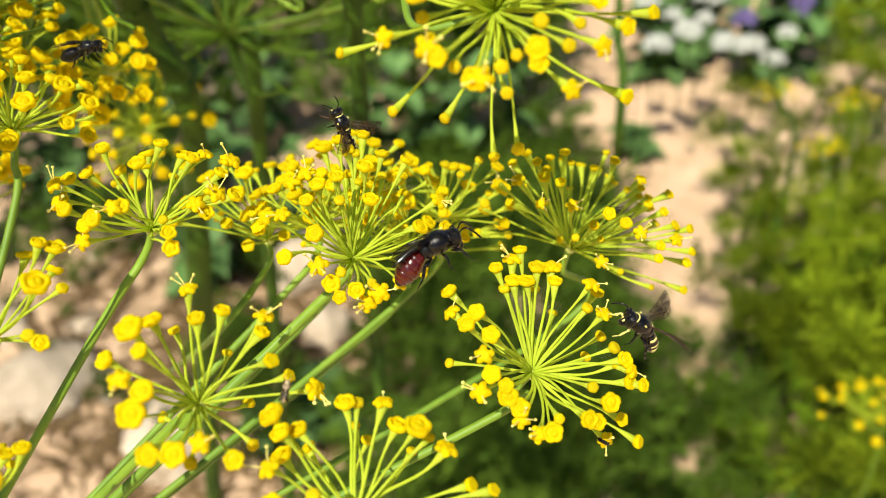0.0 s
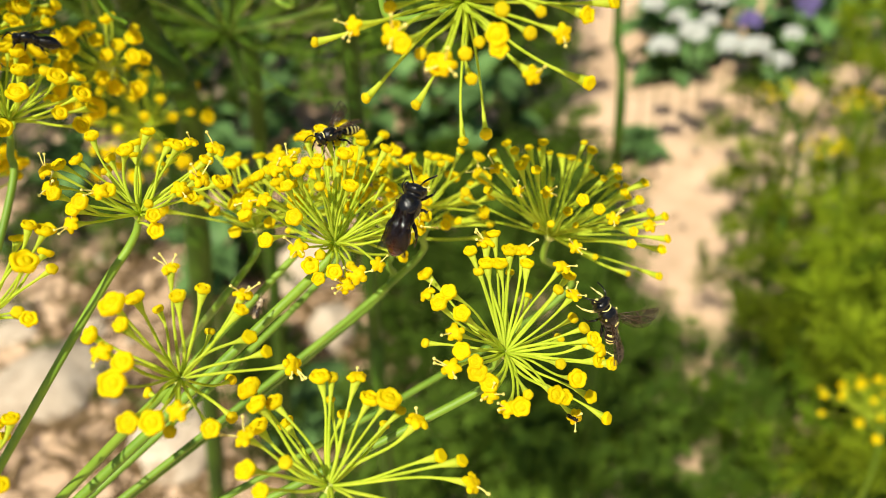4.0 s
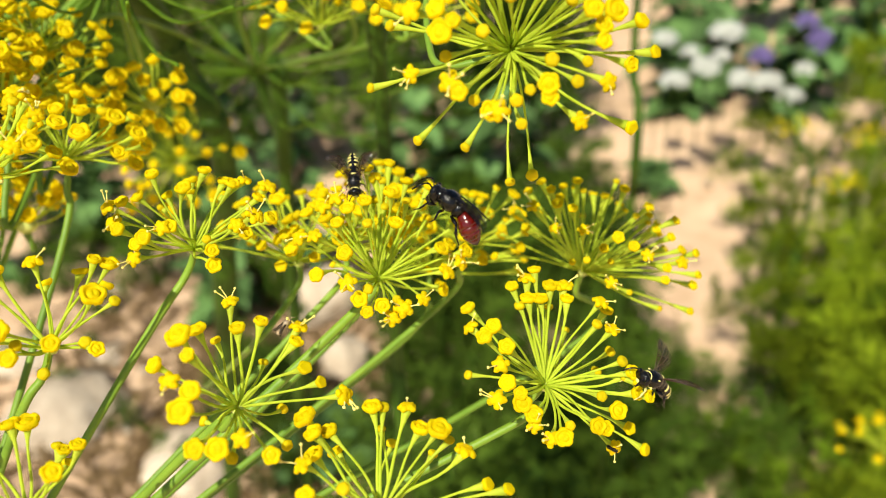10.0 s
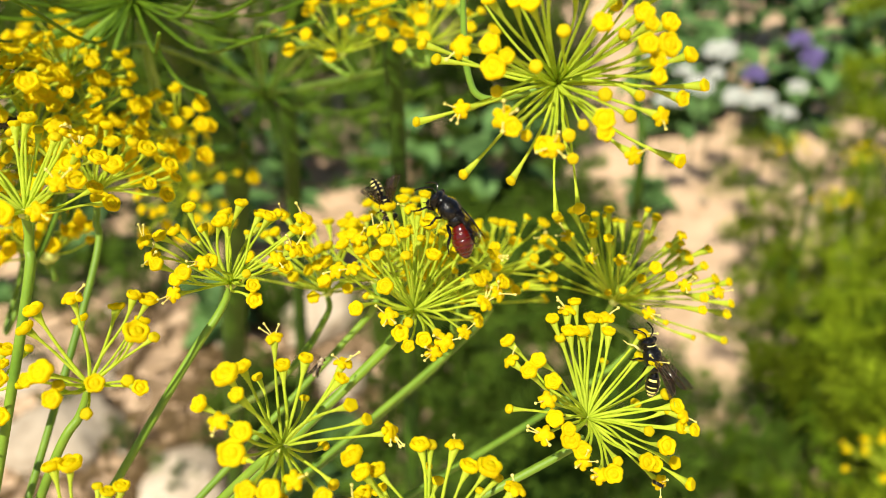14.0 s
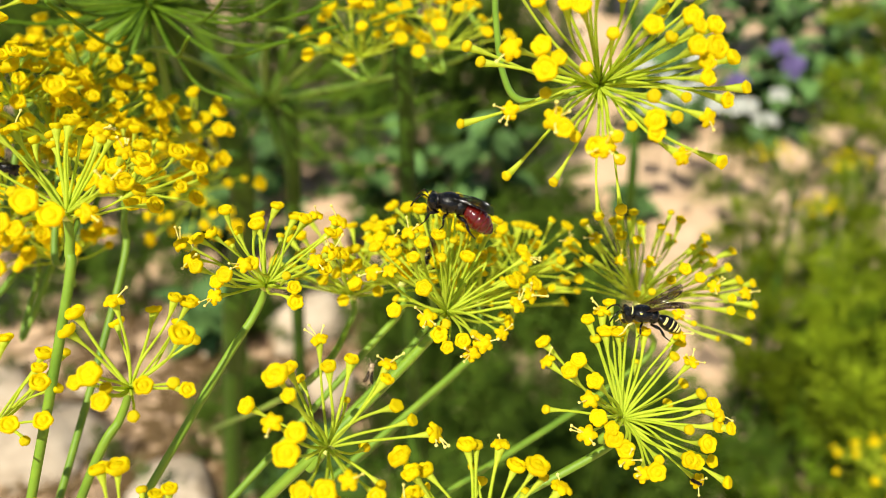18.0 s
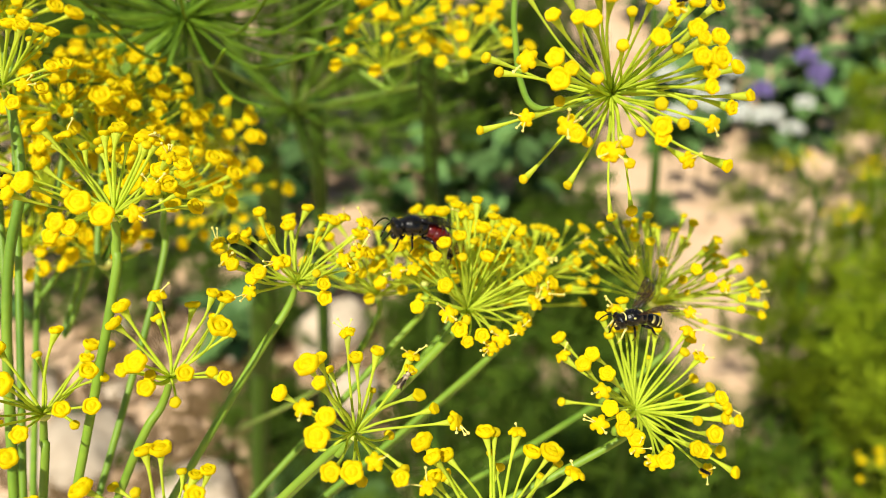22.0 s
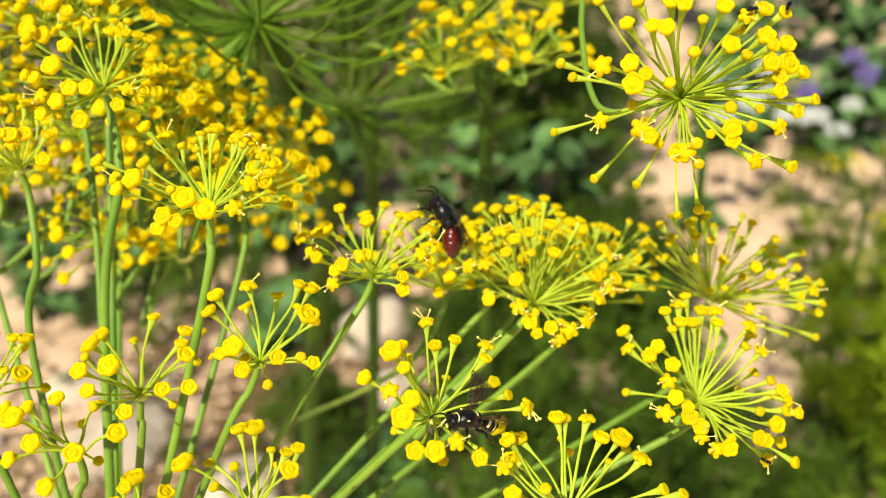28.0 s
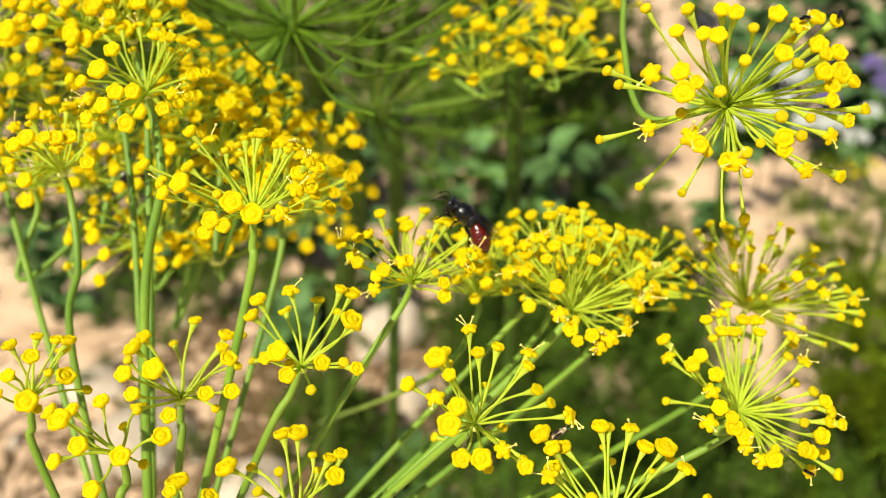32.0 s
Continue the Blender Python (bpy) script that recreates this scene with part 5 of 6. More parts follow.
shaded_plant(-0.222, 0.784, 0.09, 185, "dark feathery dill plant in the shade behind the flowers")
shaded_plant(0.029, 0.483, 0.11, 186, "dark feathery dill plant in the shade behind the flowers")
shaded_plant(0.137, 0.787, 0.09, 187, "dark feathery dill plant in the shade behind the flowers")
shaded_plant(-0.021, 0.673, 0.12, 188, "dark feathery dill plant in the shade behind the flowers")
shaded_plant(0.059, 0.502, 0.12, 189, "dark feathery dill plant in the shade behind the flowers")
shaded_plant(-0.060, 0.459, 0.12, 190, "dark feathery dill plant in the shade behind the flowers")
shaded_plant(0.128, 0.465, 0.13, 191, "dark feathery dill plant in the shade behind the flowers")
shaded_plant(0.014, 0.768, 0.09, 192, "dark feathery dill plant in the shade behind the flowers")
shaded_plant(0.092, 0.560, 0.10, 193, "dark feathery dill plant in the shade behind the flowers")
shaded_plant(-0.041, 0.653, 0.12, 194, "dark feathery dill plant in the shade behind the flowers")
shaded_plant(-0.180, 0.631, 0.08, 195, "dark feathery dill plant in the shade behind the flowers")
shaded_plant(0.048, 0.684, 0.10, 196, "dark feathery dill plant in the shade behind the flowers")
shaded_plant(-0.064, 0.562, 0.07, 203, "dark feathery dill plant in the shade behind the flowers")
shaded_plant(0.046, 0.641, 0.07, 204, "dark feathery dill plant in the shade behind the flowers")
shaded_plant(-0.024, 0.611, 0.07, 205, "dark feathery dill plant in the shade behind the flowers")
shaded_plant(0.084, 0.569, 0.07, 206, "dark feathery dill plant in the shade behind the flowers")
shaded_plant(0.017, 0.537, 0.08, 207, "dark feathery dill plant in the shade behind the flowers")
shaded_plant(-0.053, 0.651, 0.08, 208, "dark feathery dill plant in the shade behind the flowers")
shaded_plant(0.061, 0.609, 0.07, 209, "dark feathery dill plant in the shade behind the flowers")
shaded_plant(-0.007, 0.556, 0.08, 210, "dark feathery dill plant in the shade behind the flowers")
shaded_plant(0.094, 0.509, 0.08, 211, "dark feathery dill plant in the shade behind the flowers")
shaded_plant(0.035, 0.635, 0.08, 212, "dark feathery dill plant in the shade behind the flowers")
shaded_plant(0.093, 0.638, 0.06, 213, "dark feathery dill plant in the shade behind the flowers")
shaded_plant(0.161, 0.582, 0.07, 214, "dark feathery dill plant in the shade behind the flowers")
shaded_plant(0.100, 0.509, 0.07, 215, "dark feathery dill plant in the shade behind the flowers")
shaded_plant(0.177, 0.517, 0.08, 216, "dark feathery dill plant in the shade behind the flowers")
shaded_plant(0.143, 0.707, 0.08, 217, "dark feathery dill plant in the shade behind the flowers")
shaded_plant(0.106, 0.652, 0.08, 218, "dark feathery dill plant in the shade behind the flowers")
shaded_plant(0.166, 0.716, 0.06, 219, "dark feathery dill plant in the shade behind the flowers")
shaded_plant(0.117, 0.498, 0.06, 220, "dark feathery dill plant in the shade behind the flowers")
shaded_plant(0.184, 0.692, 0.06, 221, "dark feathery dill plant in the shade behind the flowers")
shaded_plant(0.174, 0.708, 0.08, 222, "dark feathery dill plant in the shade behind the flowers")
shaded_plant(0.094, 0.483, 0.08, 223, "dark feathery dill plant in the shade behind the flowers")
shaded_plant(0.190, 0.622, 0.09, 224, "dark feathery dill plant in the shade behind the flowers")
shaded_plant(0.124, 0.593, 0.06, 225, "dark feathery dill plant in the shade behind the flowers")
shaded_plant(0.090, 0.548, 0.07, 226, "dark feathery dill plant in the shade behind the flowers")
shaded_plant(0.153, 0.656, 0.07, 227, "dark feathery dill plant in the shade behind the flowers")
shaded_plant(0.125, 0.624, 0.07, 228, "dark feathery dill plant in the shade behind the flowers")
shaded_plant(0.159, 0.567, 0.09, 229, "dark feathery dill plant in the shade behind the flowers")
shaded_plant(0.147, 0.577, 0.06, 230, "dark feathery dill plant in the shade behind the flowers")
shaded_plant(0.096, 0.550, 0.06, 231, "dark feathery dill plant in the shade behind the flowers")
shaded_plant(0.179, 0.600, 0.09, 232, "dark feathery dill plant in the shade behind the flowers")
shaded_plant(0.115, 0.551, 0.09, 233, "dark feathery dill plant in the shade behind the flowers")
shaded_plant(0.194, 0.534, 0.07, 234, "dark feathery dill plant in the shade behind the flowers")
# nine low plants added to bring down the brightness of the bare sand
shaded_plant(-0.489, 0.693, 0.03, 235, "dark feathery dill plant in the shade behind the flowers")
shaded_plant(-0.284, 0.562, 0.03, 236, "dark feathery dill plant in the shade behind the flowers")
shaded_plant(-0.406, 0.643, 0.04, 237, "dark feathery dill plant in the shade behind the flowers")
shaded_plant(-0.248, 0.641, 0.04, 238, "dark feathery dill plant in the shade behind the flowers")
shaded_plant(-0.328, 0.592, 0.04, 239, "dark feathery dill plant in the shade behind the flowers")
shaded_plant(-0.480, 0.728, 0.03, 240, "dark feathery dill plant in the shade behind the flowers")
shaded_plant(-0.257, 0.541, 0.04, 241, "dark feathery dill plant in the shade behind the flowers")
shaded_plant(-0.407, 0.708, 0.03, 242, "dark feathery dill plant in the shade behind the flowers")
shaded_plant(-0.233, 0.677, 0.04, 243, "dark feathery dill plant in the shade behind the flowers")
shaded_plant(-0.047, 0.785, 0.08, 244, "dark feathery dill plant in the shade behind the flowers")
shaded_plant(0.113, 0.994, 0.10, 245, "dark feathery dill plant in the shade behind the flowers")
shaded_plant(0.009, 0.920, 0.10, 246, "dark feathery dill plant in the shade behind the flowers")
shaded_plant(0.149, 0.763, 0.11, 247, "dark feathery dill plant in the shade behind the flowers")
shaded_plant(0.066, 0.835, 0.09, 248, "dark feathery dill plant in the shade behind the flowers")
shaded_plant(-0.032, 1.044, 0.10, 249, "dark feathery dill plant in the shade behind the flowers")
shaded_plant(0.132, 0.929, 0.09, 250, "dark feathery dill plant in the shade behind the flowers")
shaded_plant(0.031, 0.858, 0.11, 251, "dark feathery dill plant in the shade behind the flowers")
shaded_plant(0.186, 0.882, 0.11, 252, "dark feathery dill plant in the shade behind the flowers")
shaded_plant(0.083, 0.771, 0.07, 253, "dark feathery dill plant in the shade behind the flowers")
shaded_plant(-0.006, 0.942, 0.11, 254, "dark feathery dill plant in the shade behind the flowers")
shaded_plant(0.143, 0.822, 0.11, 255, "dark feathery dill plant in the shade behind the flowers")
shaded_plant(0.058, 0.999, 0.09, 256, "dark feathery dill plant in the shade behind the flowers")
shaded_plant(-0.038, 0.777, 0.09, 257, "dark feathery dill plant in the shade behind the flowers")
shaded_plant(0.110, 0.848, 0.11, 258, "dark feathery dill plant in the shade behind the flowers")
shaded_plant(0.018, 1.003, 0.07, 259, "dark feathery dill plant in the shade behind the flowers")
shaded_plant(0.162, 0.800, 0.09, 260, "dark feathery dill plant in the shade behind the flowers")
shaded_plant(0.083, 0.994, 0.10, 261, "dark feathery dill plant in the shade behind the flowers")
shaded_plant(-0.021, 0.965, 0.08, 262, "dark feathery dill plant in the shade behind the flowers")
shaded_plant(0.144, 0.962, 0.07, 263, "dark feathery dill plant in the shade behind the flowers")
shaded_plant(0.041, 0.926, 0.10, 264, "dark feathery dill plant in the shade behind the flowers")
shaded_plant(0.112, 1.052, 0.08, 266, "dark feathery dill plant in the shade behind the flowers")
shaded_plant(0.003, 1.014, 0.09, 267, "dark feathery dill plant in the shade behind the flowers")
shaded_plant(0.172, 0.995, 0.10, 268, "dark feathery dill plant in the shade behind the flowers")
shaded_plant(0.063, 0.890, 0.09, 269, "dark feathery dill plant in the shade behind the flowers")
shaded_plant(-0.031, 0.800, 0.10, 270, "dark feathery dill plant in the shade behind the flowers")
shaded_plant(0.113, 0.782, 0.08, 271, "dark feathery dill plant in the shade behind the flowers")
shaded_plant(0.027, 0.934, 0.11, 272, "dark feathery dill plant in the shade behind the flowers")
shaded_plant(0.188, 0.930, 0.08, 273, "dark feathery dill plant in the shade behind the flowers")
shaded_plant(0.086, 0.903, 0.08, 274, "dark feathery dill plant in the shade behind the flowers")
shaded_plant(-0.010, 0.799, 0.10, 275, "dark feathery dill plant in the shade behind the flowers")
shaded_plant(0.161, 1.033, 0.11, 276, "dark feathery dill plant in the shade behind the flowers")
shaded_plant(0.049, 0.891, 0.08, 277, "dark feathery dill plant in the shade behind the flowers")
shaded_plant(-0.047, 0.863, 0.11, 278, "dark feathery dill plant in the shade behind the flowers")
shaded_plant(0.113, 0.945, 0.07, 279, "dark feathery dill plant in the shade behind the flowers")
shaded_plant(0.012, 0.995, 0.07, 280, "dark feathery dill plant in the shade behind the flowers")
shaded_plant(0.168, 0.889, 0.08, 281, "dark feathery dill plant in the shade behind the flowers")
shaded_plant(0.067, 0.799, 0.08, 282, "dark feathery dill plant in the shade behind the flowers")
shaded_plant(-0.029, 1.061, 0.09, 283, "dark feathery dill plant in the shade behind the flowers")
shaded_plant(0.144, 1.022, 0.08, 284, "dark feathery dill plant in the shade behind the flowers")
shaded_plant(0.037, 0.985, 0.08, 285, "dark feathery dill plant in the shade behind the flowers")
shaded_plant(0.186, 0.858, 0.11, 286, "dark feathery dill plant in the shade behind the flowers")
shaded_plant(0.098, 0.938, 0.10, 287, "dark feathery dill plant in the shade behind the flowers")
shaded_plant(-0.002, 0.695, 0.08, 288, "dark feathery dill plant in the shade behind the flowers")
shaded_plant(-0.073, 0.643, 0.07, 289, "dark feathery dill plant in the shade behind the flowers")
shaded_plant(-0.069, 0.426, 0.09, 290, "dark feathery dill plant in the shade behind the flowers")
shaded_plant(0.090, 0.527, 0.08, 291, "dark feathery dill plant in the shade behind the flowers")
shaded_plant(0.089, 0.443, 0.09, 292, "dark feathery dill plant in the shade behind the flowers")
leafy_plant(-0.280, 0.780, 0.07, 24, 293, "blue-green leafy plant in the shade behind the dill", size=1.0)
leafy_plant(-0.120, 0.550, 0.05, 24, 294, "blue-green leafy plant in the shade behind the dill", size=1.0)
leafy_plant(-0.500, 0.950, 0.12, 24, 295, "blue-green leafy plant in the shade behind the dill", size=1.0)
leafy_plant(0.379, 1.349, 0.12, 27, 296, "dark green leafy flowering plant", size=1.3)
leafy_plant(0.483, 1.450, 0.14, 27, 297, "dark green leafy flowering plant", size=1.3)
leafy_plant(0.518, 1.326, 0.14, 27, 298, "dark green leafy flowering plant", size=1.3)
leafy_plant(0.601, 1.374, 0.16, 27, 299, "dark green leafy flowering plant", size=1.3)
leafy_plant(0.709, 1.505, 0.18, 27, 300, "dark green leafy flowering plant", size=1.3)
leafy_plant(0.507, 1.725, 0.2, 27, 301, "dark green leafy flowering plant", size=1.3)
leafy_plant(0.645, 1.836, 0.2, 27, 302, "dark green leafy flowering plant", size=1.3)
leafy_plant(0.719, 1.725, 0.2, 27, 303, "dark green leafy flowering plant", size=1.3)
leafy_plant(0.837, 1.725, 0.24, 27, 304, "dark green leafy flowering plant", size=1.3)
leafy_plant(0.285, 1.104, 0.03, 27, 305, "dark green leafy flowering plant", size=0.8)
leafy_plant(0.409, 1.593, 0.16, 27, 306, "dark green leafy flowering plant", size=1.3)
leafy_plant(0.805, 1.534, 0.24, 27, 307, "dark green leafy flowering plant", size=1.3)
leafy_plant(0.609, 2.097, 0.22, 27, 308, "dark green leafy flowering plant", size=1.3)
leafy_plant(0.793, 2.251, 0.22, 27, 309, "dark green leafy flowering plant", size=1.3)
leafy_plant(0.917, 2.145, 0.25, 27, 310, "dark green leafy flowering plant", size=1.3)
leafy_plant(1.017, 2.048, 0.25, 27, 311, "dark green leafy flowering plant", size=1.3)
leafy_plant(0.437, 2.147, 0.2, 27, 312, "dark green leafy flowering plant", size=1.3)
blossom_head((0.348, 1.082, 0.241), (0.394, 1.210, 0.0), 0.020, 18, WHITE_BLOSSOM, 0, "white_flower", "white garden flower head on a thin green stalk")
blossom_head((0.265, 1.078, 0.235), (0.300, 1.205, 0.0), 0.013, 12, WHITE_BLOSSOM, 1, "white_flower", "white garden flower head on a thin green stalk")
blossom_head((0.278, 1.047, 0.190), (0.315, 1.171, 0.0), 0.015, 14, WHITE_BLOSSOM, 2, "white_flower", "white garden flower head on a thin green stalk")
blossom_head((0.319, 1.056, 0.204), (0.360, 1.181, 0.0), 0.017, 16, WHITE_BLOSSOM, 3, "white_flower", "white garden flower head on a thin green stalk")
blossom_head((0.397, 1.046, 0.189), (0.448, 1.170, 0.0), 0.017, 15, WHITE_BLOSSOM, 4, "white_flower", "white garden flower head on a thin green stalk")
blossom_head((0.366, 1.047, 0.191), (0.414, 1.171, 0.0), 0.015, 14, WHITE_BLOSSOM, 5, "white_flower", "white garden flower head on a thin green stalk")
blossom_head((0.428, 1.035, 0.173), (0.482, 1.157, 0.0), 0.013, 10, WHITE_BLOSSOM, 6, "white_flower", "white garden flower head on a thin green stalk")
blossom_head((0.298, 1.068, 0.221), (0.337, 1.195, 0.0), 0.009, 7, WHITE_BLOSSOM, 7, "white_flower", "white garden flower head on a thin green stalk")
blossom_head((0.339, 1.066, 0.218), (0.383, 1.192, 0.0), 0.008, 6, WHITE_BLOSSOM, 8, "white_flower", "white garden flower head on a thin green stalk")
blossom_head((0.449, 1.056, 0.203), (0.506, 1.180, 0.0), 0.008, 5, WHITE_BLOSSOM, 9, "white_flower", "white garden flower head on a thin green stalk")
blossom_head((0.388, 1.056, 0.220), (0.441, 1.191, 0.0), 0.011, 6, VIOLET_BLOSSOM, 20, "violet_flower", "violet garden flower on a thin green stalk")
blossom_head((0.449, 1.082, 0.257), (0.510, 1.220, 0.0), 0.011, 6, VIOLET_BLOSSOM, 21, "violet_flower", "violet garden flower on a thin green stalk")
blossom_head((0.464, 1.071, 0.241), (0.527, 1.208, 0.0), 0.011, 7, VIOLET_BLOSSOM, 22, "violet_flower", "violet garden flower on a thin green stalk")
blossom_head((0.460, 1.063, 0.230), (0.522, 1.199, 0.0), 0.008, 4, VIOLET_BLOSSOM, 23, "violet_flower", "violet garden flower on a thin green stalk")


# ---------------------------------------------------------------- insects
def leg(bm, hip, knee, ankle, toe, r):
    tube(bm, [hip, Vector(hip).lerp(Vector(knee), 0.6), knee], [r * 0.7, r * 1.25, r * 0.8], 7)
    tube(bm, [knee, Vector(knee).lerp(Vector(ankle), 0.7), ankle], [r * 0.7, r * 0.95, r * 0.6], 7)
    tube(bm, [ankle, Vector(ankle).lerp(Vector(toe), 0.5), toe], [r * 0.45, r * 0.42, r * 0.3], 6)


def wing_blade(bm, root, tip, width, bend, n=18):
    """A thin blade with a rounded end, from root to tip, width to the rear side."""
    root, tip = Vector(root), Vector(tip)
    way = tip - root
    back = way.normalized().cross(Vector((0, 0, 1))).normalized() * bend
    top, low = [], []
    for i in range(n + 1):
        t = i / n
        w = width * (0.18 + 0.82 * math.sin(math.pi * min(1.0, 0.08 + t * 0.72))) * (1 if t < 0.85 else math.sqrt(max(0.0, 1 - ((t - 0.85) / 0.16) ** 2)))
        lift = Vector((0, 0, 0.0002 * math.sin(t * 3)))
        a, b = root + way * t + lift, root + way * t + back * w + lift
        thick = Vector((0, 0, 0.00002))
        top.append((bm.verts.new(a + thick), bm.verts.new(b + thick)))
        low.append((bm.verts.new(a - thick), bm.verts.new(b - thick)))
    for i in range(n):
        bm.faces.new((top[i][0], top[i + 1][0], top[i + 1][1], top[i][1]))
        bm.faces.new((low[i][0], low[i][1], low[i + 1][1], low[i + 1][0]))
        bm.faces.new((top[i][0], low[i][0], low[i + 1][0], top[i + 1][0]))
        bm.faces.new((top[i][1], top[i + 1][1], low[i + 1][1], low[i][1]))
    bm.faces.new((top[0][0], top[0][1], low[0][1], low[0][0]))
    bm.faces.new((top[n][0], low[n][0], low[n][1], top[n][1]))


WINGS = {}
ALONG_X = Matrix.Rotation(radians(90), 4, "Y")


def shell_patch(bm, profile, side, m):
    """A proud patch on one flank of a turned body."""
    rows = []
    for r, z in profile:
        row = []
        for i in range(8):
            a = side * radians(18 + 82 * i / 7)
            for k in (1.035, 0.98):
                row.append(bm.verts.new(m @ Vector((r * k * math.cos(a), r * k * math.sin(a), z))))
        rows.append(row)
    for a, b in zip(rows, rows[1:]):
        for i in range(0, 14, 2):
            bm.faces.new((a[i], a[i + 2], b[i + 2], b[i]))
            bm.faces.new((a[i + 1], b[i + 1], b[i + 3], a[i + 3]))
    for row in (rows[0], rows[-1]):
        for i in range(0, 14, 2):
            bm.faces.new((row[i], row[i + 1], row[i + 3], row[i + 2]))
    for i in (0, 14):
        for a, b in zip(rows, rows[1:]):
            bm.faces.new((a[i], b[i], b[i + 1], a[i + 1]))


def abdomen_profile(length, r, grooves, begin=0.10):
    out = []
    for i in range(41):
        t = i / 40
        k = r * (math.sin(math.pi * min(1, begin + (1 - begin) * t)) ** 0.62) if t < 1 else 0.03 * r
        g = 1 - 0.10 * max(0.0, math.cos(2 * math.pi * grooves * t)) ** 5
        out.append((max(0.00004, k * g), length * t))
    return out


def insect(name, size, body, tail, wing, limb, spread, lift, bands, label, category, droop=14, hairy=CHITIN_MATT, face=False, stout=1.0, hairs=160):
    """An insect along +x, back up +z, about 10 mm long at size 1. spread: degrees of the wings from the body; bands: pale rings on the abdomen."""
    thing = new(name)
    S = Matrix.Diagonal((size, size * stout, size * stout, 1))

    def piece(part_name, bm, mat, parent=thing, note=""):
        bmesh.ops.transform(bm, matrix=S, verts=bm.verts)
        return part(part_name, bm, mat, parent, note)

    bm = bmesh.new()
    ball(bm, (0.0031, 0, -0.0001), (0.00085, 0.00132, 0.00120), 18, 14, Matrix.Rotation(0.35, 4, "Y"))
    ball(bm, (0.0034, 0, -0.0010), (0.0005, 0.0006, 0.0006), 10, 8)
    head = piece("head", bm, hairy)
    for s in (-1, 1):
        bm = bmesh.new()
        ball(bm, (0.0033, 0.00100 * s, 0.0001), (0.00050, 0.00038, 0.00085), 14, 12, Matrix.Rotation(0.35, 4, "Y"))
        piece("eye", bm, CHITIN, head, "glossy dark compound eye")
        bm = bmesh.new()
        tube(bm, bezier([(0.0037, 0.0003 * s, 0.0003), (0.0046, 0.0008 * s, 0.0008), (0.0053, 0.0013 * s, 0.0002), (0.0058, 0.0016 * s, -0.0007)], 5), [0.00008] * 4 + [0.00011] * 11 + [0.00007], 7)
        piece("antenna", bm, body)
    if face:
        bm = bmesh.new()
        ball(bm, (0.0038, 0, -0.0006), (0.00018, 0.00042, 0.00034), 10, 8)
        piece("face", bm, YELLOW_CHITIN, head, "cream yellow face")
    bm = bmesh.new()
    ball(bm, (0.0011, 0, 0.0003), (0.00175, 0.00142, 0.00128), 18, 14)
    ball(bm, (-0.0004, 0, 0.0001), (0.0010, 0.00115, 0.0011), 14, 10)
    ball(bm, (0.0026, 0, 0.0004), (0.0006, 0.0010, 0.0007), 12, 8)
    for v in bm.verts:
        v.co += v.normal * 0.00006 * noise.noise(v.co * 2600)
    piece("thorax", bm, hairy)
    rng = random.Random(name)
    bm = bmesh.new()
    for i in range(hairs):
        v = Vector((rng.gauss(0, 1), rng.gauss(0, 1), rng.gauss(0.1, 1))).normalized()
        c, k = ((0.0011, 0, 0.0003), (0.0017, 0.0015, 0.00135)) if i % 3 else ((0.0031, 0, -0.0001), (0.0008, 0.0012, 0.0011))
        p = Vector(c) + Vector((v.x * k[0], v.y * k[1], v.z * k[2]))
        w = (v + Vector((rng.uniform(-0.5, 0.2), rng.uniform(-0.4, 0.4), 0))).normalized()
        e = w.orthogonal().normalized() * 0.000016
        q = [bm.verts.new(u) for u in (p + e, p - e * 0.5 + w.cross(e), p - e * 0.5 - w.cross(e), p + w * rng.uniform(0.0003, 0.0006))]
        for f in ((0, 1, 3), (1, 2, 3), (2, 0, 3)):
            bm.faces.new([q[j] for j in f])
    fuzz = piece("hair", bm, HAIR, thing, "short greyish hairs")
    fuzz["kind"] = "stuff"
    bm = bmesh.new()
    root = Matrix.Translation((-0.0010, 0, 0.0001)) @ Matrix.Rotation(radians(180 - droop), 4, "Y") @ ALONG_X @ Matrix.Diagonal((1, 1, 1, 1))
    long = 0.0044 if bands else 0.0047
    prof = abdomen_profile(long, 0.00104 if bands else 0.00140, 5, 0.02 if bands else 0.10)
    lathe(bm, prof, 22, 0, 0, root)
    abdomen = piece("abdomen", bm, tail)
    for t in bands:
        for s in (-1, 1):
            bm = bmesh.new()
            shell_patch(bm, [(r, z) for r, z in prof if abs(z / long - t) < 0.050], s, root)
            piece("spot", bm, YELLOW_CHITIN, abdomen, "cream yellow side spot")
    if bands:
        for s in (-1, 1):
            bm = bmesh.new()
            ball(bm, (0.0016, 0.00125 * s, 0.00105), (0.00024, 0.00016, 0.00012), 8, 6)
            piece("tegula", bm, YELLOW_CHITIN, thing, "cream spot at the wing root")
        bm = bmesh.new()
        tube(bm, bezier([(0.0028, 0.00085, 0.0005), (0.0027, 0.0005, 0.00105), (0.0027, 0, 0.0012), (0.0027, -0.0005, 0.00105), (0.0028, -0.00085, 0.0005)], 4), [0.00005] + [0.00009] * 15 + [0.00005], 7)
        piece("collar", bm, YELLOW_CHITIN, thing, "cream yellow band behind the head")
        bm = bmesh.new()
        ball(bm, (-0.0002, 0, 0.00118), (0.00018, 0.0005, 0.00012), 10, 7)
        piece("shield", bm, YELLOW_CHITIN, thing, "cream yellow patch between the wings")
    else:
        bm = bmesh.new()
        lathe(bm, [(r * 1.02, z) for r, z in prof if z / long > 0.92], 18, 0, 0, root)
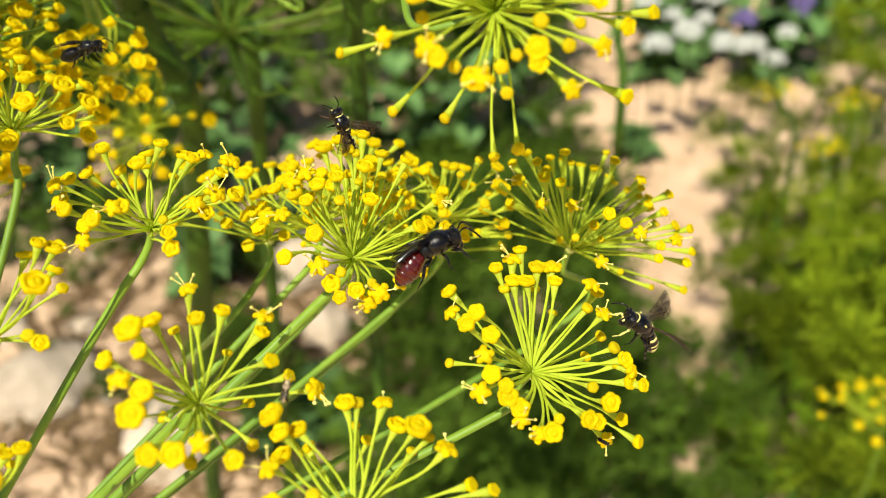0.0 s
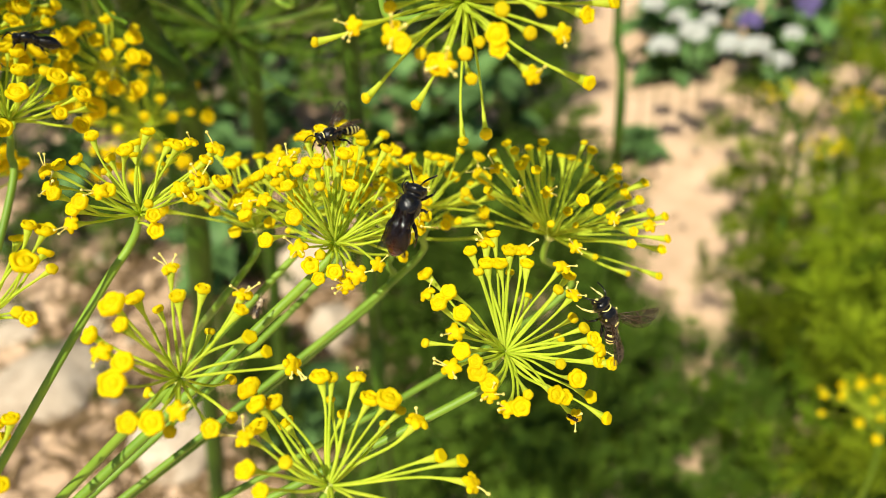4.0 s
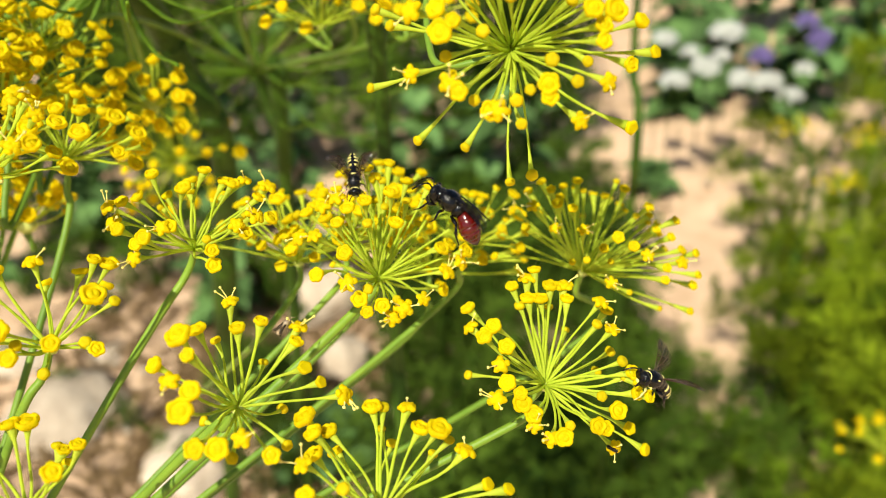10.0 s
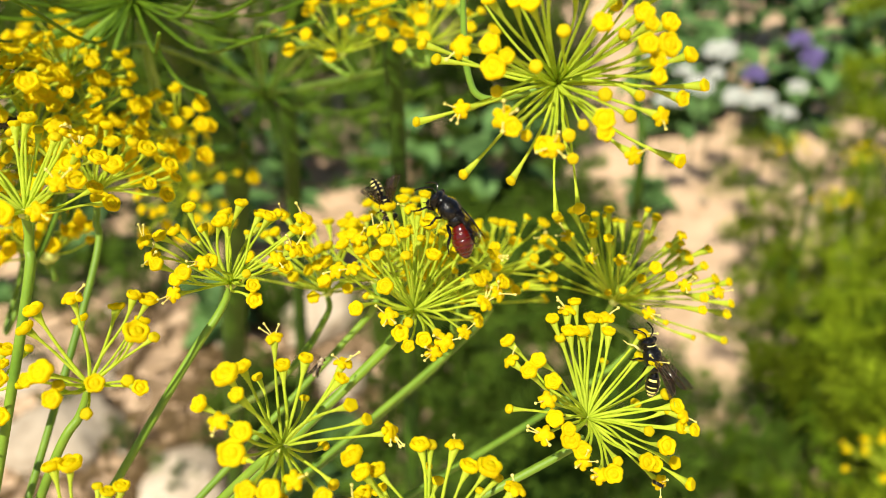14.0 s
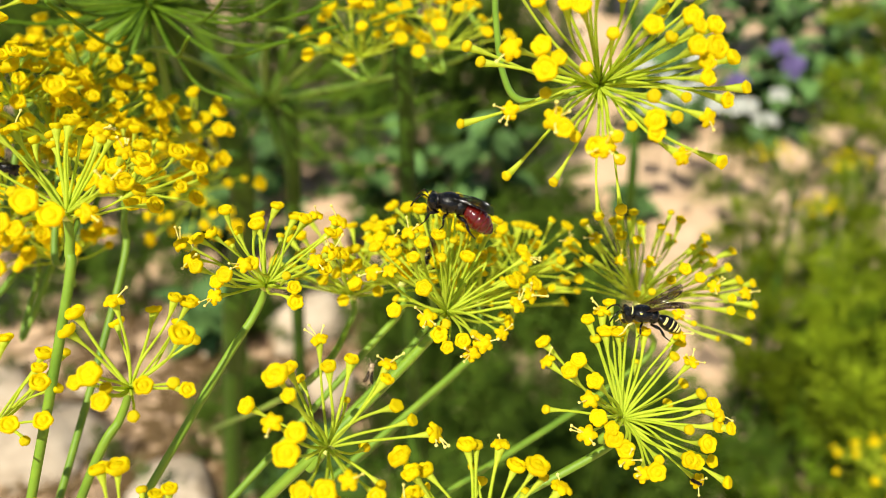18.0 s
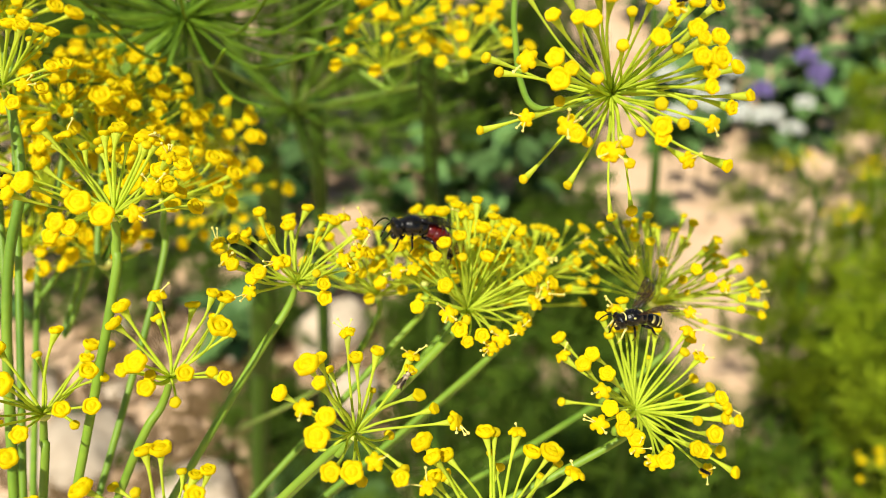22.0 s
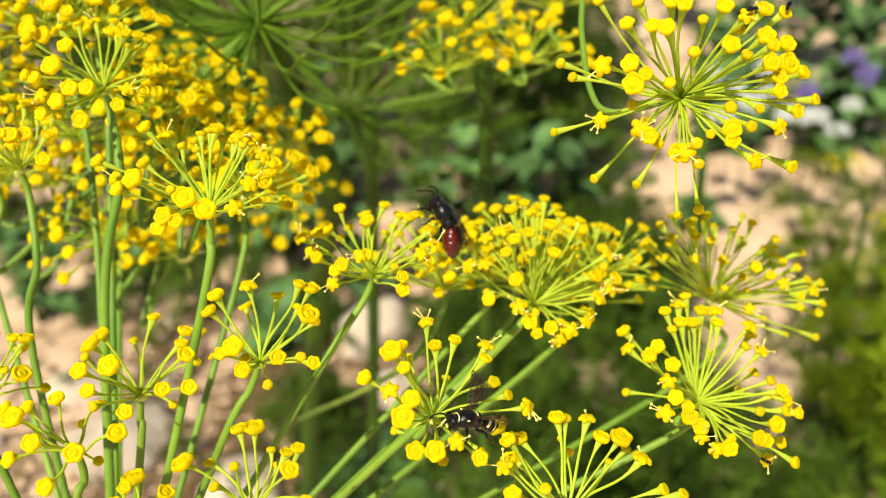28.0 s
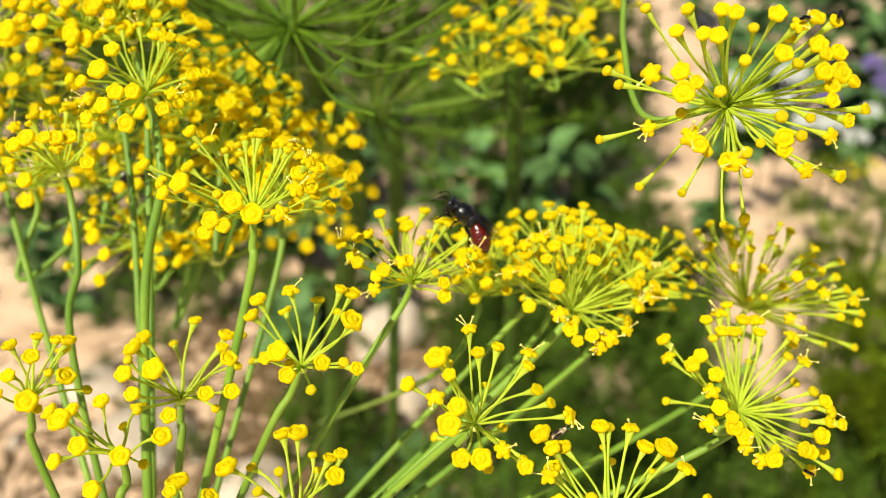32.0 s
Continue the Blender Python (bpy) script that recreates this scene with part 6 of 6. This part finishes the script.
        piece("tip", bm, CHITIN, abdomen, "blackish tip")
    for s in (-1, 1):
        for reach, width, back_off, more in ((0.0060 if bands else 0.0057, 0.0020 if bands else 0.0017, 0.0, 0), (0.0049 if bands else 0.0044, 0.0017 if bands else 0.0012, -0.0006, 8 if bands else 3)):
            bm = bmesh.new()
            wing_blade(bm, (0, 0, 0), (-reach, 0, 0), width, -s)
            blade = piece("wing", bm, wing, thing, "smoky veined wing")
            at = Vector((0.0009 + back_off, 0.0010 * s, 0.0013)) * size
            blade.matrix_basis = pose(*at, 0 if bands else -s * 20, lift, -s * (spread - more))
            WINGS.setdefault(name, []).append((blade, at, lift, -s, more))
            for veins in (((0, 0), (0.5, 0.02), (0.97, 0.12)), ((0.02, 0.1), (0.45, 0.38), (0.85, 0.62)), ((0.1, 0.2), (0.35, 0.62), (0.55, 0.9)), ((0.42, 0.06), (0.5, 0.40), (0.52, 0.75))):
                bm = bmesh.new()
                tube(bm, [(-reach * u, -s * width * v, 0.0002 * math.sin(u * 3) + 0.00003) for u, v in veins], [0.00005, 0.00004, 0.00003], 5)
                piece("vein", bm, BROWN if bands else CHITIN, blade)
        for i, (x, kx, ax, tx) in enumerate(((0.0022, 0.0032, 0.0036, 0.0042), (0.0010, 0.0014, 0.0012, 0.0016), (-0.0002, -0.0014, -0.0022, -0.0032))):
            bm = bmesh.new()
            leg(bm, (x, 0.0007 * s, -0.0009), (kx, 0.0016 * s, -0.0009), (ax, 0.0018 * s, -0.0020), (tx, 0.0018 * s, -0.0027), 0.00017 if i < 2 else 0.00022)
            piece("leg", bm, limb if i == 0 else body)
    return tagged(thing, label, category)


bee = insect("cuckoo_bee", 0.95, CHITIN, RED, WING_DARK, CHITIN, 8, -8, (), "black bee with glossy dark red abdomen and smoky folded wings", "bee", 29, stout=1.1, hairs=150)
wasp = insect("digger_wasp", 0.83, CHITIN, CHITIN, WING_CLEAR, YELLOW_CHITIN, 40, 26, (0.26, 0.50, 0.68, 0.84), "black wasp with cream yellow rings and spread brownish wings", "wasp", 30, face=True)
small_wasp = insect("banded_wasp", 0.66, CHITIN, CHITIN, WING_CLEAR, BROWN, 44, 26, (0.26, 0.46, 0.64, 0.80), "small black wasp with cream yellow bands and brown wings", "wasp", 8, face=True)
tiny_fly = insect("tiny_bug", 0.24, GREY_FLY, GREY_FLY, WING_CLEAR, BROWN, 14, 4, (), "tiny speckled grey brown bug on a floret", "bug", 6, hairy=GREY_FLY)
dark_fly = insect("dark_fly", 0.62, CHITIN, CHITIN, WING_DARK, CHITIN, 22, 8, (), "small dark fly on the yellow florets", "fly", 6)

for at, turn, label in (((0.0172, 0.0618, 0.5316), (50, 0, -40), "tiny dark brown beetle on a yellow floret"), ((0.0099, 0.0722, 0.5846), (40, 0, 30), "tiny black ant on a yellow floret"), ((0.0151, 0.0772, 0.5836), (50, 20, -120), "tiny black ant on a yellow floret")):
    beetle = insect("tiny_beetle" if "beetle" in label else "tiny_ant", 0.15, CHITIN, CHITIN, WING_DARK, CHITIN, 6, 0, (), label, "beetle" if "beetle" in label else "ant", 6, hairs=8)
    beetle.matrix_basis = pose(*at, *turn)


def motions():
    walk(bee, [
        (0, pose(-0.0015, 0.0747, 0.5477, -14, -18, 19)),
        (1, pose(-0.0014, 0.0748, 0.5479, -14, -16, 17)),
        (2, pose(-0.0014, 0.0748, 0.5478, -13, -15, 17)),
        (2.5, pose(-0.0014, 0.0748, 0.5478, -13, -15, 17)),
        (3.5, pose(-0.0014, 0.0755, 0.5488, 19, -40, 36)),
        (4.5, pose(-0.0013, 0.0761, 0.5497, 19, -54, 70)),
        (5, pose(-0.0007, 0.0766, 0.5504, 24, -52, 61)),
        (6, pose(0.0005, 0.0771, 0.5511, 28, -54, 65)),
        (7, pose(0.0011, 0.0765, 0.5503, 34, -57, 97)),
        (8, pose(0.0013, 0.0765, 0.5502, 28, -56, 107)),
        (8.5, pose(0.0009, 0.0772, 0.5513, 20, -50, 130)),
        (9, pose(-0.0005, 0.0810, 0.5509, 13, -36, 153)),
        (10, pose(-0.0009, 0.0817, 0.5518, 9, -31, 159)),
        (11, pose(-0.0021, 0.0819, 0.5522, 7, -26, 164)),
        (12, pose(-0.0037, 0.0826, 0.5532, 6, -26, 164)),
        (13, pose(-0.0050, 0.0830, 0.5538, 11, -34, 157)),
        (14, pose(-0.0059, 0.0832, 0.5540, 14, -40, 149)),
        (15, pose(-0.0058, 0.0833, 0.5542, 14, -40, 149)),
        (16.5, pose(-0.0065, 0.0833, 0.5542, 14, -40, 148)),
        (18, pose(-0.0097, 0.0841, 0.5553, 8, -10, 170)),
        (19, pose(-0.0093, 0.0842, 0.5555, 8, -10, 169)),
        (20, pose(-0.0095, 0.0839, 0.5550, 6, -3, 178)),
        (21, pose(-0.0126, 0.0847, 0.5553, 6, -0, -180)),
        (21.5, pose(-0.0159, 0.0832, 0.5532, 6, 10, -174)),
        (22, pose(-0.0172, 0.0826, 0.5534, 4, -12, -162)),
        (22.5, pose(-0.0172, 0.0826, 0.5531, 2, -14, -148)),
        (23, pose(-0.0177, 0.0828, 0.5533, 0, -14, -142)),
        (24, pose(-0.0183, 0.0830, 0.5536, 0, -16, -140)),
        (25, pose(-0.0190, 0.0824, 0.5529, -0, -24, -145)),
        (26, pose(-0.0202, 0.0826, 0.5539, -0, -30, -150)),
        (27.2, pose(-0.0221, 0.0833, 0.5533, 15, -44, 150)),
        (28.5, pose(-0.0235, 0.0835, 0.5537, 21, -49, 142)),
        (29.5, pose(-0.0240, 0.0838, 0.5540, 20, -49, 142)),
        (31, pose(-0.0244, 0.0835, 0.5544, -0, -41, 174)),
        (32, pose(-0.0255, 0.0836, 0.5546, 8, -34, 162)),
    ])
    walk(wasp, [
        (0, pose(0.0221, 0.0708, 0.5397, -11, -44, -167)),
        (1, pose(0.0222, 0.0709, 0.5398, -11, -45, -167)),
        (2, pose(0.0223, 0.0709, 0.5398, -9, -44, -170)),
        (3.3, pose(0.0217, 0.0704, 0.5391, -30, -53, 169)),
        (4.5, pose(0.0219, 0.0700, 0.5384, -47, -71, -176)),
        (5, pose(0.0224, 0.0700, 0.5385, -65, -68, -150)),
        (6, pose(0.0228, 0.0701, 0.5386, -26, -9, -114)),
        (7, pose(0.0231, 0.0691, 0.5372, -27, -2, -114)),
        (8, pose(0.0233, 0.0685, 0.5363, -26, -5, -114)),
        (9, pose(0.0233, 0.0683, 0.5360, -9, -29, -148)),
        (10, pose(0.0228, 0.0683, 0.5360, -8, -34, -151)),
        (11, pose(0.0231, 0.0681, 0.5357, -16, -35, -158)),
        (11.5, pose(0.0231, 0.0679, 0.5346, 0, -56, 136)),
        (12, pose(0.0230, 0.0679, 0.5347, 18, -56, 112)),
        (13, pose(0.0210, 0.0706, 0.5385, 3, -51, 131)),
        (14, pose(0.0175, 0.0720, 0.5405, 13, -56, 116)),
        (14.5, pose(0.0178, 0.0735, 0.5410, 40, -58, 79)),
        (15.5, pose(0.0163, 0.0725, 0.5438, 2, -51, 130)),
        (16.5, pose(0.0159, 0.0733, 0.5448, 3, -29, 160)),
        (17, pose(0.0141, 0.0739, 0.5457, 2, -27, 161)),
        (18, pose(0.0127, 0.0741, 0.5460, 1, -5, 176)),
        (19, pose(0.0108, 0.0746, 0.5468, 1, -16, 170)),
        (20, pose(0.0109, 0.0745, 0.5466, 1, -16, 171)),
        (21, pose(0.0093, 0.0745, 0.5466, 1, -16, 171)),
        (22, pose(0.0100, 0.0738, 0.5455, -2, -5, -160)),
        (23, pose(0.0079, 0.0740, 0.5459, -2, -17, -113)),
        (24, pose(0.0084, 0.0741, 0.5460, -1, -22, -113)),
        (24.5, pose(0.0064, 0.0745, 0.5466, 0, -6, 179)),
        (25, pose(0.0074, 0.0747, 0.5468, -0, 4, -175)),
        (25.2, pose(-0.0010, 0.0734, 0.5409, 0, -6, 180)),
        (25.5, pose(-0.0095, 0.0702, 0.5430, 0, -6, 180)),
        (26, pose(-0.0154, 0.0642, 0.5443, -31, -68, -153)),
        (26.5, pose(-0.0154, 0.0653, 0.5458, 1, -38, 176)),
        (27.5, pose(-0.0178, 0.0588, 0.5433, -2, -25, -160)),
        (28.5, pose(-0.0220, 0.0493, 0.5445, -3, -8, -152)),
        (29.2, pose(-0.0341, 0.0395, 0.5371, -4, -3, -149)),
        (30, pose(-0.0500, 0.0307, 0.5246, -4, -3, -149)),
        (32, pose(-0.0572, 0.0293, 0.5193, -4, -3, -148)),
    ])
    walk(small_wasp, [
        (0, pose(-0.0120, 0.0916, 0.5536, -28, -67, 164)),
        (1, pose(-0.0101, 0.0915, 0.5534, -28, -67, 163)),
        (2, pose(-0.0114, 0.0928, 0.5520, 0, -20, -172)),
        (2.5, pose(-0.0110, 0.0915, 0.5519, -2, -18, -163)),
        (3.5, pose(-0.0105, 0.0897, 0.5526, -8, -7, -146)),
        (4.5, pose(-0.0107, 0.0886, 0.5527, -9, 6, -145)),
        (5, pose(-0.0115, 0.0883, 0.5531, -5, -3, -159)),
        (6, pose(-0.0118, 0.0885, 0.5533, -6, 8, -159)),
        (7, pose(-0.0124, 0.0892, 0.5518, -20, 15, -108)),
        (8, pose(-0.0130, 0.0891, 0.5517, -18, 24, -103)),
        (8.5, pose(-0.0133, 0.0880, 0.5535, -10, 32, -96)),
        (9, pose(-0.0133, 0.0878, 0.5532, 2, 40, -85)),
        (10, pose(-0.0139, 0.0880, 0.5527, 4, 40, -82)),
        (11, pose(-0.0132, 0.0873, 0.5517, 10, 45, -73)),
        (12, pose(-0.0134, 0.0880, 0.5518, 15, 43, -64)),
        (13, pose(-0.0135, 0.0886, 0.5520, 16, 44, -49)),
        (14, pose(-0.0149, 0.0905, 0.5522, 18, 51, -48)),
        (15, pose(-0.0158, 0.0987, 0.5438, 28, 60, -34)),
        (17, pose(-0.0144, 0.0990, 0.5393, 31, 56, -29)),
        (32, pose(-0.0124, 0.0993, 0.5381, 32, 57, -23)),
    ])
    walk(tiny_fly, [
        (0, pose(-0.0149, 0.0577, 0.5433, 23, -53, 69)),
        (4.5, pose(-0.0158, 0.0628, 0.5472, 30, -49, 52)),
        (6, pose(-0.0158, 0.0633, 0.5480, 31, -50, 51)),
        (9, pose(-0.0180, 0.0633, 0.5480, 33, -41, 35)),
        (13, pose(-0.0201, 0.0631, 0.5477, 34, -47, 43)),
        (16.5, pose(-0.0194, 0.0629, 0.5474, 30, -54, 56)),
        (19, pose(-0.0190, 0.0618, 0.5475, 26, -57, 68)),
        (21, pose(-0.0175, 0.0613, 0.5468, 36, -47, 39)),
        (22, pose(-0.0182, 0.0610, 0.5463, 36, -43, 34)),
        (23, pose(-0.0162, 0.0582, 0.5440, 36, -33, 25)),
        (26, pose(-0.0198, 0.0571, 0.5424, 36, -33, 26)),
        (30, pose(-0.0174, 0.0562, 0.5412, 34, -26, 21)),
        (32, pose(-0.0140, 0.0565, 0.5416, 35, -26, 21)),
    ])
    walk(dark_fly, [
        (0, pose(-0.0446, 0.0998, 0.5603, -12, -19, -4)),
        (2, pose(-0.0458, 0.1003, 0.5611, -12, -19, -3)),
        (4.5, pose(-0.0532, 0.1025, 0.5593, 11, -14, -172)),
        (6.5, pose(-0.0595, 0.1021, 0.5570, 9, -14, -171)),
        (9, pose(-0.0638, 0.1003, 0.5544, -9, -13, -7)),
        (11, pose(-0.0666, 0.1023, 0.5572, -9, -13, -7)),
        (13, pose(-0.0675, 0.1026, 0.5593, -8, -13, -7)),
        (16.5, pose(-0.0698, 0.0990, 0.5542, -7, -1, -16)),
        (19, pose(-0.0736, 0.0987, 0.5537, -6, -1, -16)),
        (24, pose(-0.0848, 0.1044, 0.5504, -6, -9, -16)),
        (28.5, pose(-0.0836, 0.1096, 0.5479, -6, -9, -15)),
        (32, pose(-0.0839, 0.1097, 0.5479, -6, -9, -14)),
    ])
    # the wings of the two wasps open and close: seconds, degrees from the body
    for thing_name, rows in (
        ("digger_wasp", ((0, 58), (5, 62), (9, 60), (11, 52), (12, 36), (13, 42), (14, 18), (14.5, 32), (16.5, 26), (18, 24), (19, 20), (21, 26), (22, 45), (23, 58), (24, 52), (25, 46), (25.5, 70), (26, 40), (28.5, 70), (32, 60))),
        ("banded_wasp", ((0, 62), (2, 30), (4.5, 40), (7, 40), (9, 52), (11, 46), (13, 40), (32, 40))),
    ):
        for wing, at, lift, side, less in WINGS[thing_name]:
            walk(wing, [(t, pose(*at, 0, lift, side * (a - less))) for t, a in rows])


motions()
